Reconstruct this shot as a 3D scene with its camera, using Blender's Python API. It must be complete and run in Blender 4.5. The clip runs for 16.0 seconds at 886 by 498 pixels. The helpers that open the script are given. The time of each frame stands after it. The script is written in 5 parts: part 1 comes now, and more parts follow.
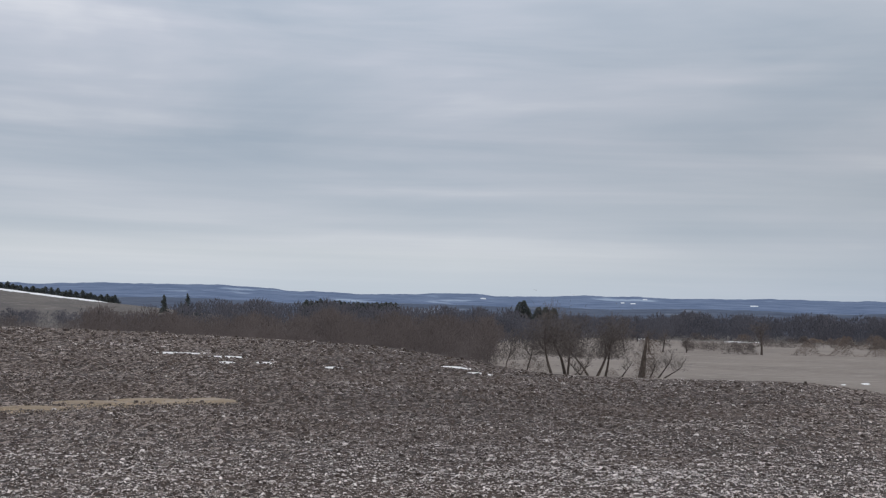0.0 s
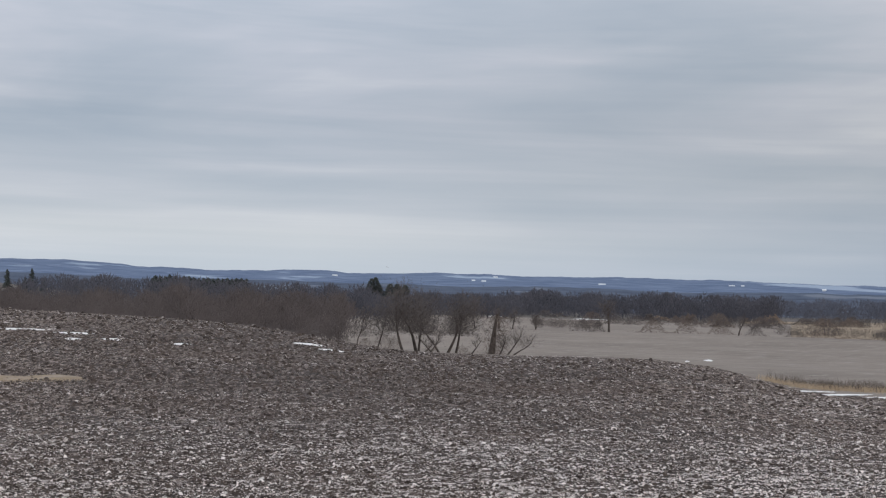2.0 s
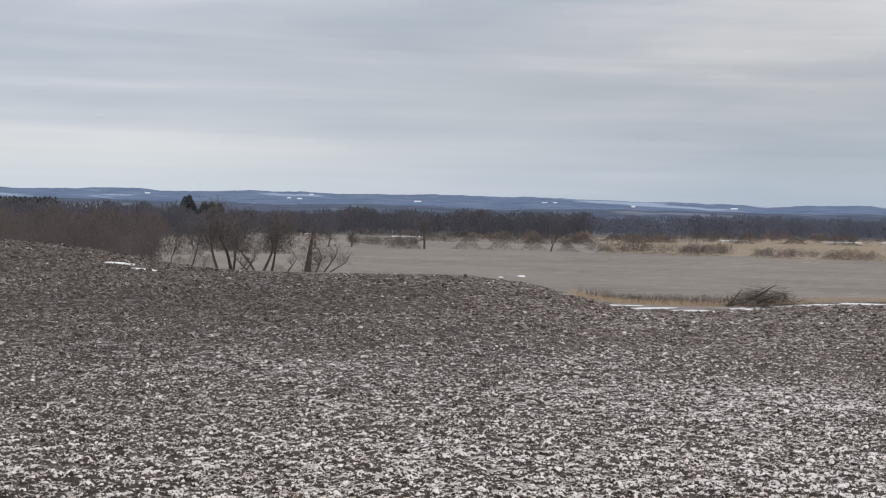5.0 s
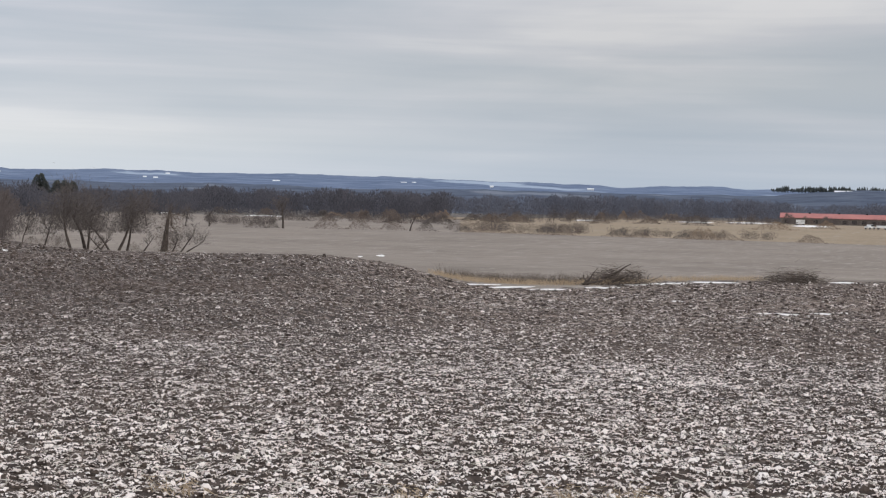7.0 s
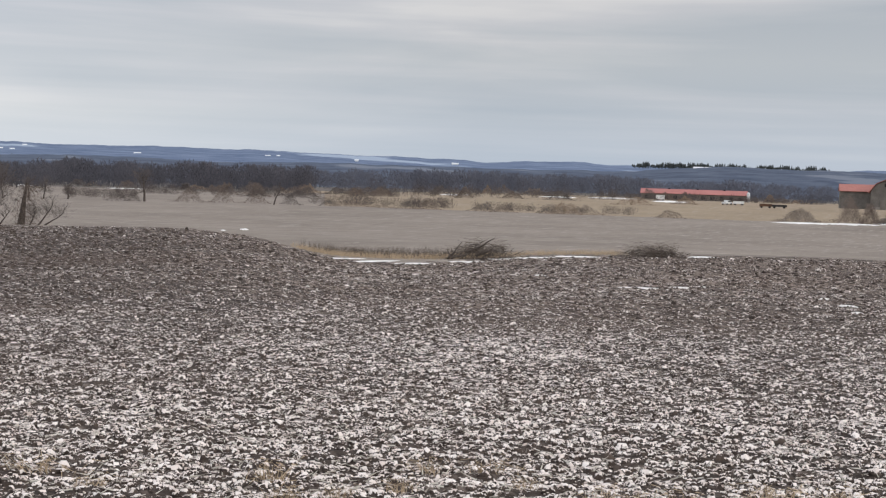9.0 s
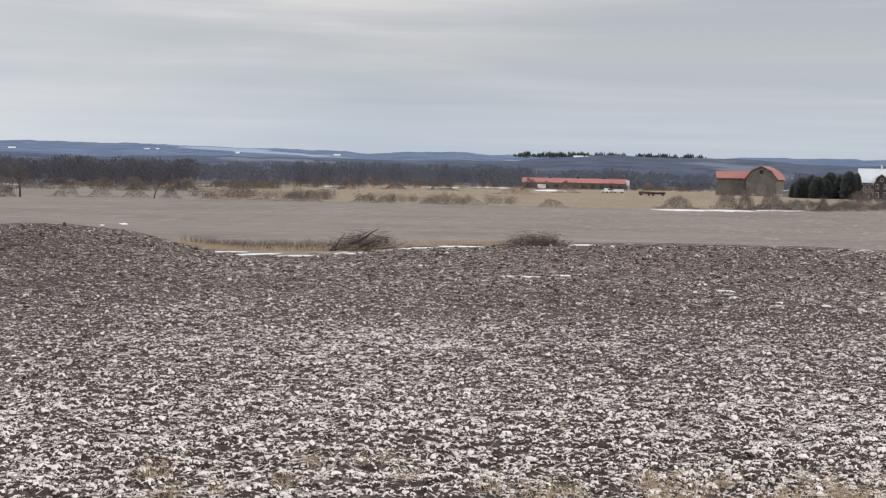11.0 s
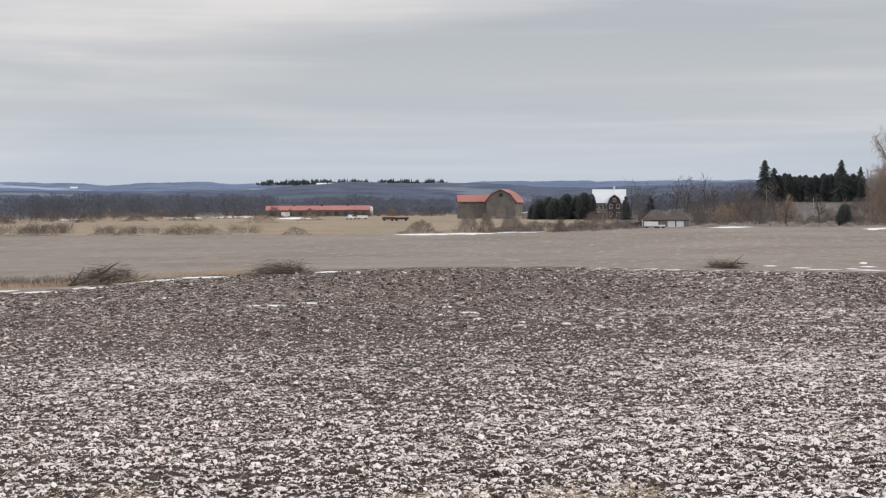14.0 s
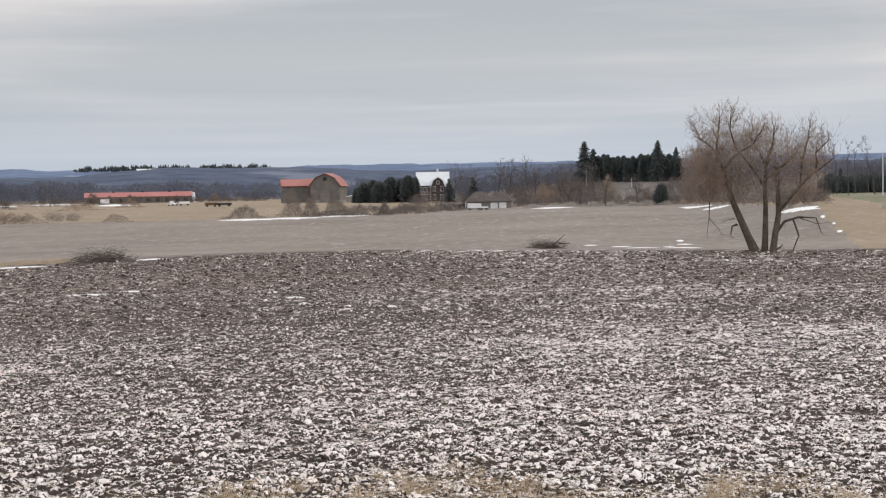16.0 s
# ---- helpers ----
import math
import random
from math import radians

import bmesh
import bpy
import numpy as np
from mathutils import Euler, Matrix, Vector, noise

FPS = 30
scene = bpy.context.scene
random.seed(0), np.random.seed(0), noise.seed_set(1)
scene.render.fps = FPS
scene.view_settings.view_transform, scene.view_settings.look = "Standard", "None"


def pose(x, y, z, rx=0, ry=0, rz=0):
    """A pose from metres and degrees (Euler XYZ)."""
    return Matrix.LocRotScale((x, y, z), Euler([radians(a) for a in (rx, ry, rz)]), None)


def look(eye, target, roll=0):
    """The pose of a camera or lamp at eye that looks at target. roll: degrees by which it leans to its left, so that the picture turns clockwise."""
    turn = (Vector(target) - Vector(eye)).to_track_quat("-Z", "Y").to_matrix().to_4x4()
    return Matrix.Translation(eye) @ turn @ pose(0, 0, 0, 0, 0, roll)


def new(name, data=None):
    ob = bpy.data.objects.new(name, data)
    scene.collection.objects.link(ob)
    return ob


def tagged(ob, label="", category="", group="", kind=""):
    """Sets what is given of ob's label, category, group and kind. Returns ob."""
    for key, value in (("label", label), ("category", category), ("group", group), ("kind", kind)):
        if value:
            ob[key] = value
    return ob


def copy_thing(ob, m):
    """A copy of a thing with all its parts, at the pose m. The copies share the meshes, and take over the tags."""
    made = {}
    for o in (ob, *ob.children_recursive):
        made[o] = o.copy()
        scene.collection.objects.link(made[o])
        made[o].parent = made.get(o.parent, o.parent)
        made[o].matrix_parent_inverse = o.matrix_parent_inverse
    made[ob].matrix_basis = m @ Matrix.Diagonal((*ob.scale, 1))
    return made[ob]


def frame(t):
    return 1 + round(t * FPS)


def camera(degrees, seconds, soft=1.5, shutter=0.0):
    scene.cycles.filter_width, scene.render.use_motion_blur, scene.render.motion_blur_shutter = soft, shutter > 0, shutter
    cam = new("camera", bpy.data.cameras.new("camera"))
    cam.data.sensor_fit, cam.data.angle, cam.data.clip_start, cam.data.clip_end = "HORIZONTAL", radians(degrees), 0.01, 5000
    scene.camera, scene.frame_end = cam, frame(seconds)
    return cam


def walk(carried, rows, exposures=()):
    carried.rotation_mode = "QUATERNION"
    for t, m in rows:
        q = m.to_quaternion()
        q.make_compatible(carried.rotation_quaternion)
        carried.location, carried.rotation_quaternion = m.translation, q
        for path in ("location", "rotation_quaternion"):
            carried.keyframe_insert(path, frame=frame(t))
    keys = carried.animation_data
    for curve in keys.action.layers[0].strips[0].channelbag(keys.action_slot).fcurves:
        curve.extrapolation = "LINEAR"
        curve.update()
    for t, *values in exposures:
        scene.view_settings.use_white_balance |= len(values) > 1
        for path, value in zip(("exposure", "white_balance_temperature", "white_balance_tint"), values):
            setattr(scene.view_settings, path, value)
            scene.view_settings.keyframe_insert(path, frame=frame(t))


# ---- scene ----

# ---------------------------------------------------------------- camera
cam = camera(33.28, 16.0, soft=1.2)
EYE = 1.65          # eye above the ground at the feet
ARM = 0.10          # the phone turns at this distance in front of the body's axis
ROWS = [
    (0.0, 0.00, 2.72, -1.37), (0.5, -1.37, 2.60, -1.48), (1.0, -2.87, 2.43, -1.49), (1.5, -4.36, 2.18, -1.54),
    (2.0, -5.74, 1.97, -1.59), (2.5, -6.98, 1.73, -1.57), (3.0, -8.08, 1.36, -1.52), (3.5, -9.13, 0.72, -1.43),
    (4.0, -10.19, -0.06, -1.42), (4.5, -11.45, -0.73, -1.36), (5.0, -12.92, -1.04, -1.35), (7.5, -19.70, -1.91, -1.51),
    (8.0, -21.05, -2.17, -1.59), (8.5, -22.41, -2.37, -1.75), (11.0, -28.15, -2.79, -1.13), (11.5, -29.56, -2.58, -1.01),
    (12.0, -31.24, -2.26, -0.89), (12.5, -33.05, -1.94, -0.79), (13.0, -34.73, -1.75, -0.47), (13.5, -36.31, -1.65, -0.15),
    (14.0, -37.96, -1.66, 0.26), (14.5, -39.71, -1.76, 0.62), (15.0, -41.45, -1.97, 0.81), (15.5, -43.21, -2.19, 0.90),
    (16.0, -44.71, -2.37, 1.03),
]


def stand(yaw, pitch, roll):
    a = radians(yaw)
    return pose(-math.sin(a) * ARM, math.cos(a) * ARM, EYE, 90 + pitch, 0, yaw) @ pose(0, 0, 0, 0, 0, -roll)


walk(cam, [(t, stand(yaw, pitch, roll)) for t, yaw, pitch, roll in ROWS], exposures=[(0, -0.16, 6500, 10), (2.5, -0.1, 6560, 10), (5, 0.04, 6720, 10), (8, 0.14, 6880, 11), (11, 0.2, 6980, 11), (16, 0.26, 7080, 12)])

# ---------------------------------------------------------------- sky and sun
SUN_EL, SUN_AZ = 28.0, 150.0
world = bpy.data.worlds.new("overcast_sky")
scene.world = world
world.use_nodes = True


class Nodes:
    """Short hand to wire a node tree."""

    def __init__(self, tree):
        self.t = tree
        tree.nodes.clear()

    def n(self, kind, ins=None, **props):
        node = self.t.nodes.new(kind)
        for k, v in props.items():
            setattr(node, k, v)
        for k, v in (ins or {}).items():
            if isinstance(v, bpy.types.NodeSocket):
                self.t.links.new(v, node.inputs[k])
            else:
                node.inputs[k].default_value = v
        return node

    def math(self, op, a, b=0.0, c=0.0, clamp=False):
        return self.n("ShaderNodeMath", {0: a, 1: b, 2: c}, operation=op, use_clamp=clamp).outputs[0]

    def noise(self, vec, scale, detail=4.0, rough=0.55, distort=0.0):
        return self.n("ShaderNodeTexNoise", {"Vector": vec, "Scale": scale, "Detail": detail, "Roughness": rough, "Distortion": distort}).outputs[0]

    def ramp(self, fac, *stops, interp="LINEAR"):
        r = self.n("ShaderNodeValToRGB", {0: fac})
        e = r.color_ramp.elements
        r.color_ramp.interpolation = interp
        while len(e) < len(stops):
            e.new(0.5)
        for el, (p, c) in zip(e, stops):
            el.position = p
            el.color = (*c, 1) if len(c) == 3 else c
        return r.outputs[0]

    def mix(self, fac, a, b, blend="MIX"):
        m = self.n("ShaderNodeMix", {0: fac}, data_type="RGBA", blend_type=blend)
        for i, v in ((6, a), (7, b)):
            if isinstance(v, bpy.types.NodeSocket):
                self.t.links.new(v, m.inputs[i])
            else:
                m.inputs[i].default_value = (*v, 1)
        return m.outputs[2]

    def mapped(self, vec, scale=(1, 1, 1), loc=(0, 0, 0), rot=(0, 0, 0)):
        return self.n("ShaderNodeMapping", {"Vector": vec, "Scale": scale, "Location": loc, "Rotation": rot}).outputs[0]


def grey(v):
    return (v, v, v)


w = Nodes(world.node_tree)
way = w.n("ShaderNodeTexCoord").outputs["Generated"]
sep = w.n("ShaderNodeSeparateXYZ", {0: way})
up = w.math("MAXIMUM", sep.outputs[2], 0.0)
turn = w.math("ARCTAN2", sep.outputs[0], sep.outputs[1])
layer = w.math("DIVIDE", 1.0, w.math("ADD", up, 0.11))
flat = w.n("ShaderNodeCombineXYZ", {0: turn, 1: layer, 2: 0.0}).outputs[0]
cloud = w.noise(w.mapped(flat, scale=(3.2, 0.75, 1)), 1.0, 5, 0.5, 0.5)
streak = w.noise(w.mapped(flat, scale=(2.4, 2.2, 1), loc=(3, 7, 0)), 1.0, 5, 0.55, 0.3)
bank = w.noise(w.mapped(flat, scale=(1.3, 0.5, 1), loc=(8, 2, 0)), 1.0, 2, 0.5, 0.2)
both = w.math("ADD", w.math("ADD", w.math("MULTIPLY", cloud, 0.45), w.math("MULTIPLY", streak, 0.3)), w.math("MULTIPLY", bank, 0.25))
shade = w.ramp(both, (0.42, (0.37, 0.435, 0.515)), (0.485, (0.455, 0.505, 0.575)), (0.54, (0.54, 0.57, 0.635)), (0.61, (0.70, 0.715, 0.75)))
pale = w.ramp(up, (0.0, (0.55, 0.63, 0.71)), (0.022, (0.635, 0.70, 0.76)), (0.042, (0.73, 0.765, 0.785)), (0.06, (0.60, 0.65, 0.70)), (0.085, (0.53, 0.585, 0.65)), (0.12, (0.42, 0.49, 0.57)), (0.3, (0.5, 0.53, 0.6)))
blue = w.ramp(up, (0.0, (0.47, 0.565, 0.71)), (0.03, (0.46, 0.55, 0.675)), (0.06, (0.455, 0.525, 0.62)), (0.085, (0.55, 0.59, 0.64)), (0.12, (0.5, 0.535, 0.59)), (0.3, (0.5, 0.53, 0.58)))
side = w.ramp(w.math("ADD", turn, 0.35), (0.36, grey(0)), (0.78, grey(1)))
glow = w.mix(side, pale, blue)
low = w.ramp(up, (0.0, grey(0.9)), (0.06, grey(0.6)), (0.13, grey(0.3)), (0.22, grey(0.0)))
cover = w.mix(low, shade, glow)
# the cloud thins towards the left
cover = w.mix(1.0, cover, w.mix(side, (1.08, 1.085, 1.11), (0.97, 0.97, 0.97)), "MULTIPLY")
# an overcast sky is brightest overhead
zenith = w.ramp(up, (0.12, grey(0.49)), (0.2, grey(0.565)), (0.55, grey(0.85)), (1.0, grey(1.0)))
cover = w.mix(1.0, cover, w.mix(1.0, zenith, (2.0, 2.0, 2.0), "MULTIPLY"), "MULTIPLY")
nishita = w.n("ShaderNodeTexSky", sky_type="NISHITA", sun_disc=False, sun_elevation=radians(SUN_EL), sun_rotation=radians(SUN_AZ))
clear = w.n("ShaderNodeBackground", {"Color": nishita.outputs[0], "Strength": 0.05})
clouds = w.n("ShaderNodeBackground", {"Color": cover, "Strength": 1.0})
out = w.n("ShaderNodeMixShader", {0: 0.92, 1: clear.outputs[0], 2: clouds.outputs[0]})
w.n("ShaderNodeOutputWorld", {0: out.outputs[0]})

sun = new("sun", bpy.data.lights.new("sun", "SUN"))
sun.data.energy, sun.data.angle, sun.data.color = 0.95, radians(25), (1.0, 0.96, 0.9)
sun.matrix_world = look((0, 0, 0), (-math.sin(radians(SUN_AZ)) * math.cos(radians(SUN_EL)), -math.cos(radians(SUN_AZ)) * math.cos(radians(SUN_EL)), -math.sin(radians(SUN_EL))))


# ---------------------------------------------------------------- materials
def material(name, rough=0.9, metal=0.0):
    m = bpy.data.materials.new(name)
    m.use_nodes = True
    k = Nodes(m.node_tree)
    k.bsdf = k.n("ShaderNodeBsdfPrincipled", {"Roughness": rough, "Metallic": metal, "Specular IOR Level": 0.2})
    k.n("ShaderNodeOutputMaterial", {0: k.bsdf.outputs[0]})
    k.where = k.n("ShaderNodeNewGeometry").outputs["Position"]
    k.m = m
    return k


def colour(k, socket):
    k.t.links.new(socket, k.bsdf.inputs["Base Color"])


def relief(k, height, strength, distance=0.02):
    b = k.n("ShaderNodeBump", {"Height": height, "Strength": strength, "Distance": distance})
    k.t.links.new(b.outputs[0], k.bsdf.inputs["Normal"])


def speckled(name, a, b, scale=2.0, rough=0.9, fine=20.0, bump=0.3):
    """Two tones mixed by a coarse and a fine noise."""
    k = material(name, rough)
    mixed = k.math("ADD", k.math("MULTIPLY", k.noise(k.where, scale, 5), 0.6), k.math("MULTIPLY", k.noise(k.where, fine, 3), 0.4))
    colour(k, k.ramp(mixed, (0.35, a), (0.65, b)))
    relief(k, k.noise(k.where, fine, 4), bump)
    return k.m


def ploughed():
    k = material("ploughed_soil", 0.95)
    big = k.noise(k.where, 0.035, 3)
    fine = k.noise(k.where, 9.0, 5, 0.6)
    soil = k.mix(k.ramp(fine, (0.35, grey(0)), (0.65, grey(1))), (0.022, 0.016, 0.0135), (0.085, 0.064, 0.053))
    soil = k.mix(k.ramp(k.noise(k.where, 0.06, 4), (0.45, grey(0)), (0.7, grey(0.45))), soil, (0.15, 0.1, 0.072))
    cover = k.n("ShaderNodeAttribute", attribute_name="snow_cover").outputs["Fac"]
    furrow = k.noise(k.mapped(k.where, scale=(3.2, 0.42, 1), rot=(0, 0, radians(24))), 1.0, 4, 0.65, 0.3)
    bare = k.math("MULTIPLY", k.math("SUBTRACT", 1.0, cover), 2.4, clamp=True)
    dust = k.math("MULTIPLY", k.ramp(furrow, (0.47, grey(0)), (0.56, grey(1))), bare)
    west_dark = k.n("ShaderNodeAttribute", attribute_name="west_dark").outputs["Fac"]
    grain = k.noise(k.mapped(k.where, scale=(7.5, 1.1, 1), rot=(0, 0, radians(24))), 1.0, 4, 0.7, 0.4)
    # shade in the gaps between far clods, put into the soil colour
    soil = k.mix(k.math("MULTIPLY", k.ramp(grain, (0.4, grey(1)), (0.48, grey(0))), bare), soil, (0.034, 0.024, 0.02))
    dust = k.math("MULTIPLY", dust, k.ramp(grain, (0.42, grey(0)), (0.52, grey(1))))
    soil = k.mix(dust, soil, k.mix(west_dark, (0.36, 0.284, 0.24), (0.2, 0.16, 0.142)))
    hollow = k.n("ShaderNodeAttribute", attribute_name="hollow").outputs["Fac"]
    flecks = k.math("ADD", k.math("MULTIPLY", k.noise(k.where, 24.0, 5, 0.7, 0.4), 0.6), k.math("MULTIPLY", k.noise(k.where, 7.0, 4, 0.6, 0.4), 0.4))
    amount = k.math("ADD", k.math("MULTIPLY", flecks, 0.75), k.math("ADD", k.math("MULTIPLY", hollow, 0.25), k.math("MULTIPLY", k.math("SUBTRACT", big, 0.5), 0.22)))
    amount = k.math("ADD", amount, k.math("MULTIPLY", k.math("SUBTRACT", cover, 1.0), 0.15))
    snow = k.ramp(amount, (0.5, grey(0)), (0.54, grey(1)))
    colour(k, k.mix(snow, soil, (0.84, 0.737, 0.682)))
    relief(k, k.math("ADD", fine, k.math("MULTIPLY", snow, 0.3)), 0.9, 0.06)
    return k.m


def field(name, a, b, line=0.0):
    k = material(name, 0.95)
    v = k.math("ADD", k.math("MULTIPLY", k.noise(k.where, 0.03, 5), 0.55), k.math("MULTIPLY", k.noise(k.mapped(k.where, scale=(0.6, 2.0, 1), rot=(0, 0, line)), 0.5, 4), 0.45))
    c = k.ramp(v, (0.35, a), (0.65, b))
    fleck = k.ramp(k.noise(k.mapped(k.where, scale=(1, 1, 1)), 0.8, 5, 0.65), (0.6, grey(0)), (0.72, grey(0.4)))
    c = k.mix(fleck, c, (0.42, 0.40, 0.38))
    thaw = k.noise(k.mapped(k.mapped(k.where, rot=(0, 0, 0.8)), scale=(0.62, 0.09, 1)), 1.0, 6, 0.7, 0.4)
    c = k.mix(k.ramp(thaw, (0.55, grey(0)), (0.66, grey(0.5))), c, (0.44, 0.39, 0.35))
    c = k.mix(k.ramp(thaw, (0.3, grey(0.45)), (0.42, grey(0))), c, (0.12, 0.098, 0.082))
    colour(k, c)
    relief(k, k.noise(k.where, 6.0, 4), 0.5, 0.05)
    return k.m


def thicket(name, a, b):
    """Bare woods: each tree its own tone; the fine twigs catch the sky's light from above."""
    k = material(name, 1.0)
    tone = k.n("ShaderNodeAttribute", attribute_name="tone").outputs["Fac"]
    patch = k.noise(k.where, 0.05, 3)
    colour(k, k.ramp(k.math("ADD", k.math("MULTIPLY", tone, 0.65), k.math("MULTIPLY", patch, 0.35)), (0.1, a), (0.85, b)))
    geo = k.n("ShaderNodeNewGeometry").outputs["Normal"]
    lifted = k.n("ShaderNodeVectorMath", {0: geo, 1: (0.0, -0.5, 1.0)}, operation="ADD").outputs[0]
    soft = k.n("ShaderNodeVectorMath", {0: lifted}, operation="NORMALIZE").outputs[0]
    k.t.links.new(soft, k.bsdf.inputs["Normal"])
    return k.m


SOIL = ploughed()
STUBBLE = field("smooth_tan_field", (0.19, 0.157, 0.131), (0.295, 0.245, 0.206), 0.4)
STRAW = field("straw_coloured_grassland", (0.255, 0.192, 0.13), (0.335, 0.258, 0.178), 0.2)
GREEN = field("short_green_grass", (0.16, 0.155, 0.095), (0.23, 0.215, 0.14), 0.2)
VALLEY = field("valley_floor", (0.09, 0.079, 0.074), (0.165, 0.14, 0.12), 0.2)


# ---------------------------------------------------------------- terrain
def smooth(t):
    t = np.clip(t, 0, 1)
    return t * t * (3 - 2 * t)


def hash2(i, j, seed):
    n = (i * 374761393 + j * 668265263 + seed * 1442695041) & 0xFFFFFFFF
    n = ((n ^ (n >> 13)) * 1274126177) & 0xFFFFFFFF
    return ((n ^ (n >> 16)) & 0xFFFF) / 65535.0


def rough2(x, y, size, seed=0):
    """Smooth random heights, 0 to 1, of the given wavelength."""
    u, v = np.asarray(x) / size, np.asarray(y) / size
    i, j = np.floor(u).astype(np.int64), np.floor(v).astype(np.int64)
    a, b = u - i, v - j
    a, b = a * a * (3 - 2 * a), b * b * (3 - 2 * b)
    return (hash2(i, j, seed) * (1 - a) + hash2(i + 1, j, seed) * a) * (1 - b) + (hash2(i, j + 1, seed) * (1 - a) + hash2(i + 1, j + 1, seed) * a) * b


def blend(az, keys):
    """A smooth curve through (azimuth, value) keys."""
    k = np.array(keys, float)
    az = np.asarray(az, float)
    i = np.clip(np.searchsorted(k[:, 0], az) - 1, 0, len(k) - 2)
    slope = np.gradient(k[:, 1], k[:, 0])
    h = k[i + 1, 0] - k[i, 0]
    t = np.clip((az - k[i, 0]) / h, 0, 1)
    return ((2 * t**3 - 3 * t**2 + 1) * k[i, 1] + (t**3 - 2 * t**2 + t) * h * slope[i] + (-2 * t**3 + 3 * t**2) * k[i + 1, 1] + (t**3 - t**2) * h * slope[i + 1])


# the brow of the ploughed field: its distance, and the angle under which the eye sees it
BROW_D = [(-30, 215), (-10, 200), (-4, 190), (0.5, 175), (4, 155), (10, 145), (15, 135), (18, 125), (22, 112), (26, 120), (32, 128), (40, 132), (50, 134), (62, 136), (75, 136)]
BROW_E = [(-30, -0.5), (-16.5, -0.63), (-10, -0.79), (-6, -0.93), (-1.7, -1.18), (0.5, -1.48), (4, -2.0), (7, -2.1), (11, -2.08), (14.4, -2.13), (16.5, -2.4), (19, -3.0), (22, -3.22), (24, -3.1), (27.2, -2.78), (31, -2.62), (35, -2.5), (39, -2.43), (45, -2.47), (50, -2.57), (58, -2.63), (75, -2.5)]
# sight angle of the ground beyond, by distance, in three directions
FAR_W = [(175, -2.46), (415, -1.06), (600, -0.74), (850, -0.55), (1200, -0.38), (1600, -0.3), (2600, -0.22), (4900, -0.2)]
FAR_M = [(175, -2.46), (415, -1.08), (500, -0.86), (600, -0.52), (690, -0.43), (900, -0.36), (1200, -0.25), (1600, -0.22), (2600, -0.2), (4900, -0.2)]
FAR_R = [(175, -2.46), (225, -1.5), (262, -0.98), (300, -0.62), (400, -0.3), (600, -0.1), (800, 0.0), (4900, -0.1)]
FAR_F = [(175, -2.46), (415, -1.0), (500, -0.8), (600, -0.4), (690, 0.1), (800, 0.16), (1200, 0.1), (1600, 0.0), (2600, -0.2), (4900, -0.2)]


def fold(az):
    """Azimuth clockwise from straight ahead, -180 to 180."""
    return (np.asarray(az, float) + 180) % 360 - 180


def ground_z(az, d):
    """Height of the ground without its clods."""
    az, d = np.broadcast_arrays(fold(az), np.asarray(d, float))
    a = np.clip(az, -30, 75)
    dc, dep_c = blend(a, BROW_D), -np.tan(np.radians(blend(a, BROW_E))) * blend(a, BROW_D)
    # depth below the eye, out to the brow
    near = blend(d, [(0, 1.65), (5, 1.72), (10, 2.0), (20, 2.85), (40, 3.9), (60, 4.55), (80, 4.9), (110, 5.2), (400, 5.4)])
    s = smooth((d - 0.3 * dc) / (0.75 * dc))
    dep = near * (1 - s) + dep_c * s
    brow = dep_c + np.maximum(0, d - dc) * 0.004 + 2.2 * smooth((d - dc) / 60.0)
    dep = np.where(d > dc, brow, dep)
    mid, farm = smooth((az - 16) / 12), smooth((az - 45) / 6)
    sight = (blend(d, FAR_W) * (1 - mid) + blend(d, FAR_M) * mid) * (1 - farm) + blend(d, FAR_F) * farm
    right = smooth((az - 54) / 5)
    sight = sight * (1 - right) + blend(d, FAR_R) * right
    far = -np.tan(np.radians(sight)) * d
    t = smooth((d - dc) / np.maximum(180 - dc, 45.0))
    far = np.where(d < 175, 7.55, far)
    dep = np.where(d > dc, dep_c * (1 - t) + far * t, dep)
    # soft swells, and a bare hill on the far left
    x, y = d * np.sin(np.radians(az)), d * np.cos(np.radians(az))
    dep = dep + 0.3 * (rough2(x, y, 14, 7) - 0.5) * smooth((d - 12) / 40) * (1 - smooth((d - dc + 40) / 40))
    dep = dep + 0.5 * (rough2(x, y, 60, 8) - 0.5) * smooth((d - dc) / 60)
    dep = dep - 31.0 * np.exp(-(((az + 26) / 15) ** 2) - ((d - 1000) / 170) ** 2)
    return EYE - dep


def spot(az, d, up=0.0):
    a = radians(az)
    return Vector((d * math.sin(a), d * math.cos(a), float(ground_z(az, d)) + up))


def grid_mesh(name, verts, nu, nv, close=False, mats=(), slots=None):
    """A sheet of nu x nv vertices."""
    i = np.arange(nu * nv).reshape(nu, nv)
    if close:
        i = np.vstack([i, i[:1]])
    q = np.stack([i[:-1, :-1], i[:-1, 1:], i[1:, 1:], i[1:, :-1]], -1).reshape(-1, 4)
    me = bpy.data.meshes.new(name)
    me.vertices.add(len(verts))
    me.vertices.foreach_set("co", np.asarray(verts, np.float32).ravel())
    me.loops.add(q.size)
    me.loops.foreach_set("vertex_index", q.ravel().astype(np.int32))
    me.polygons.add(len(q))
    me.polygons.foreach_set("loop_start", np.arange(0, q.size, 4, dtype=np.int32))
    for m in mats:
        me.materials.append(m)
    if slots is not None:
        me.polygons.foreach_set("material_index", slots.ravel().astype(np.int32))
    me.update(calc_edges=True)
    me.polygons.foreach_set("use_smooth", np.ones(len(q), bool))
    return me


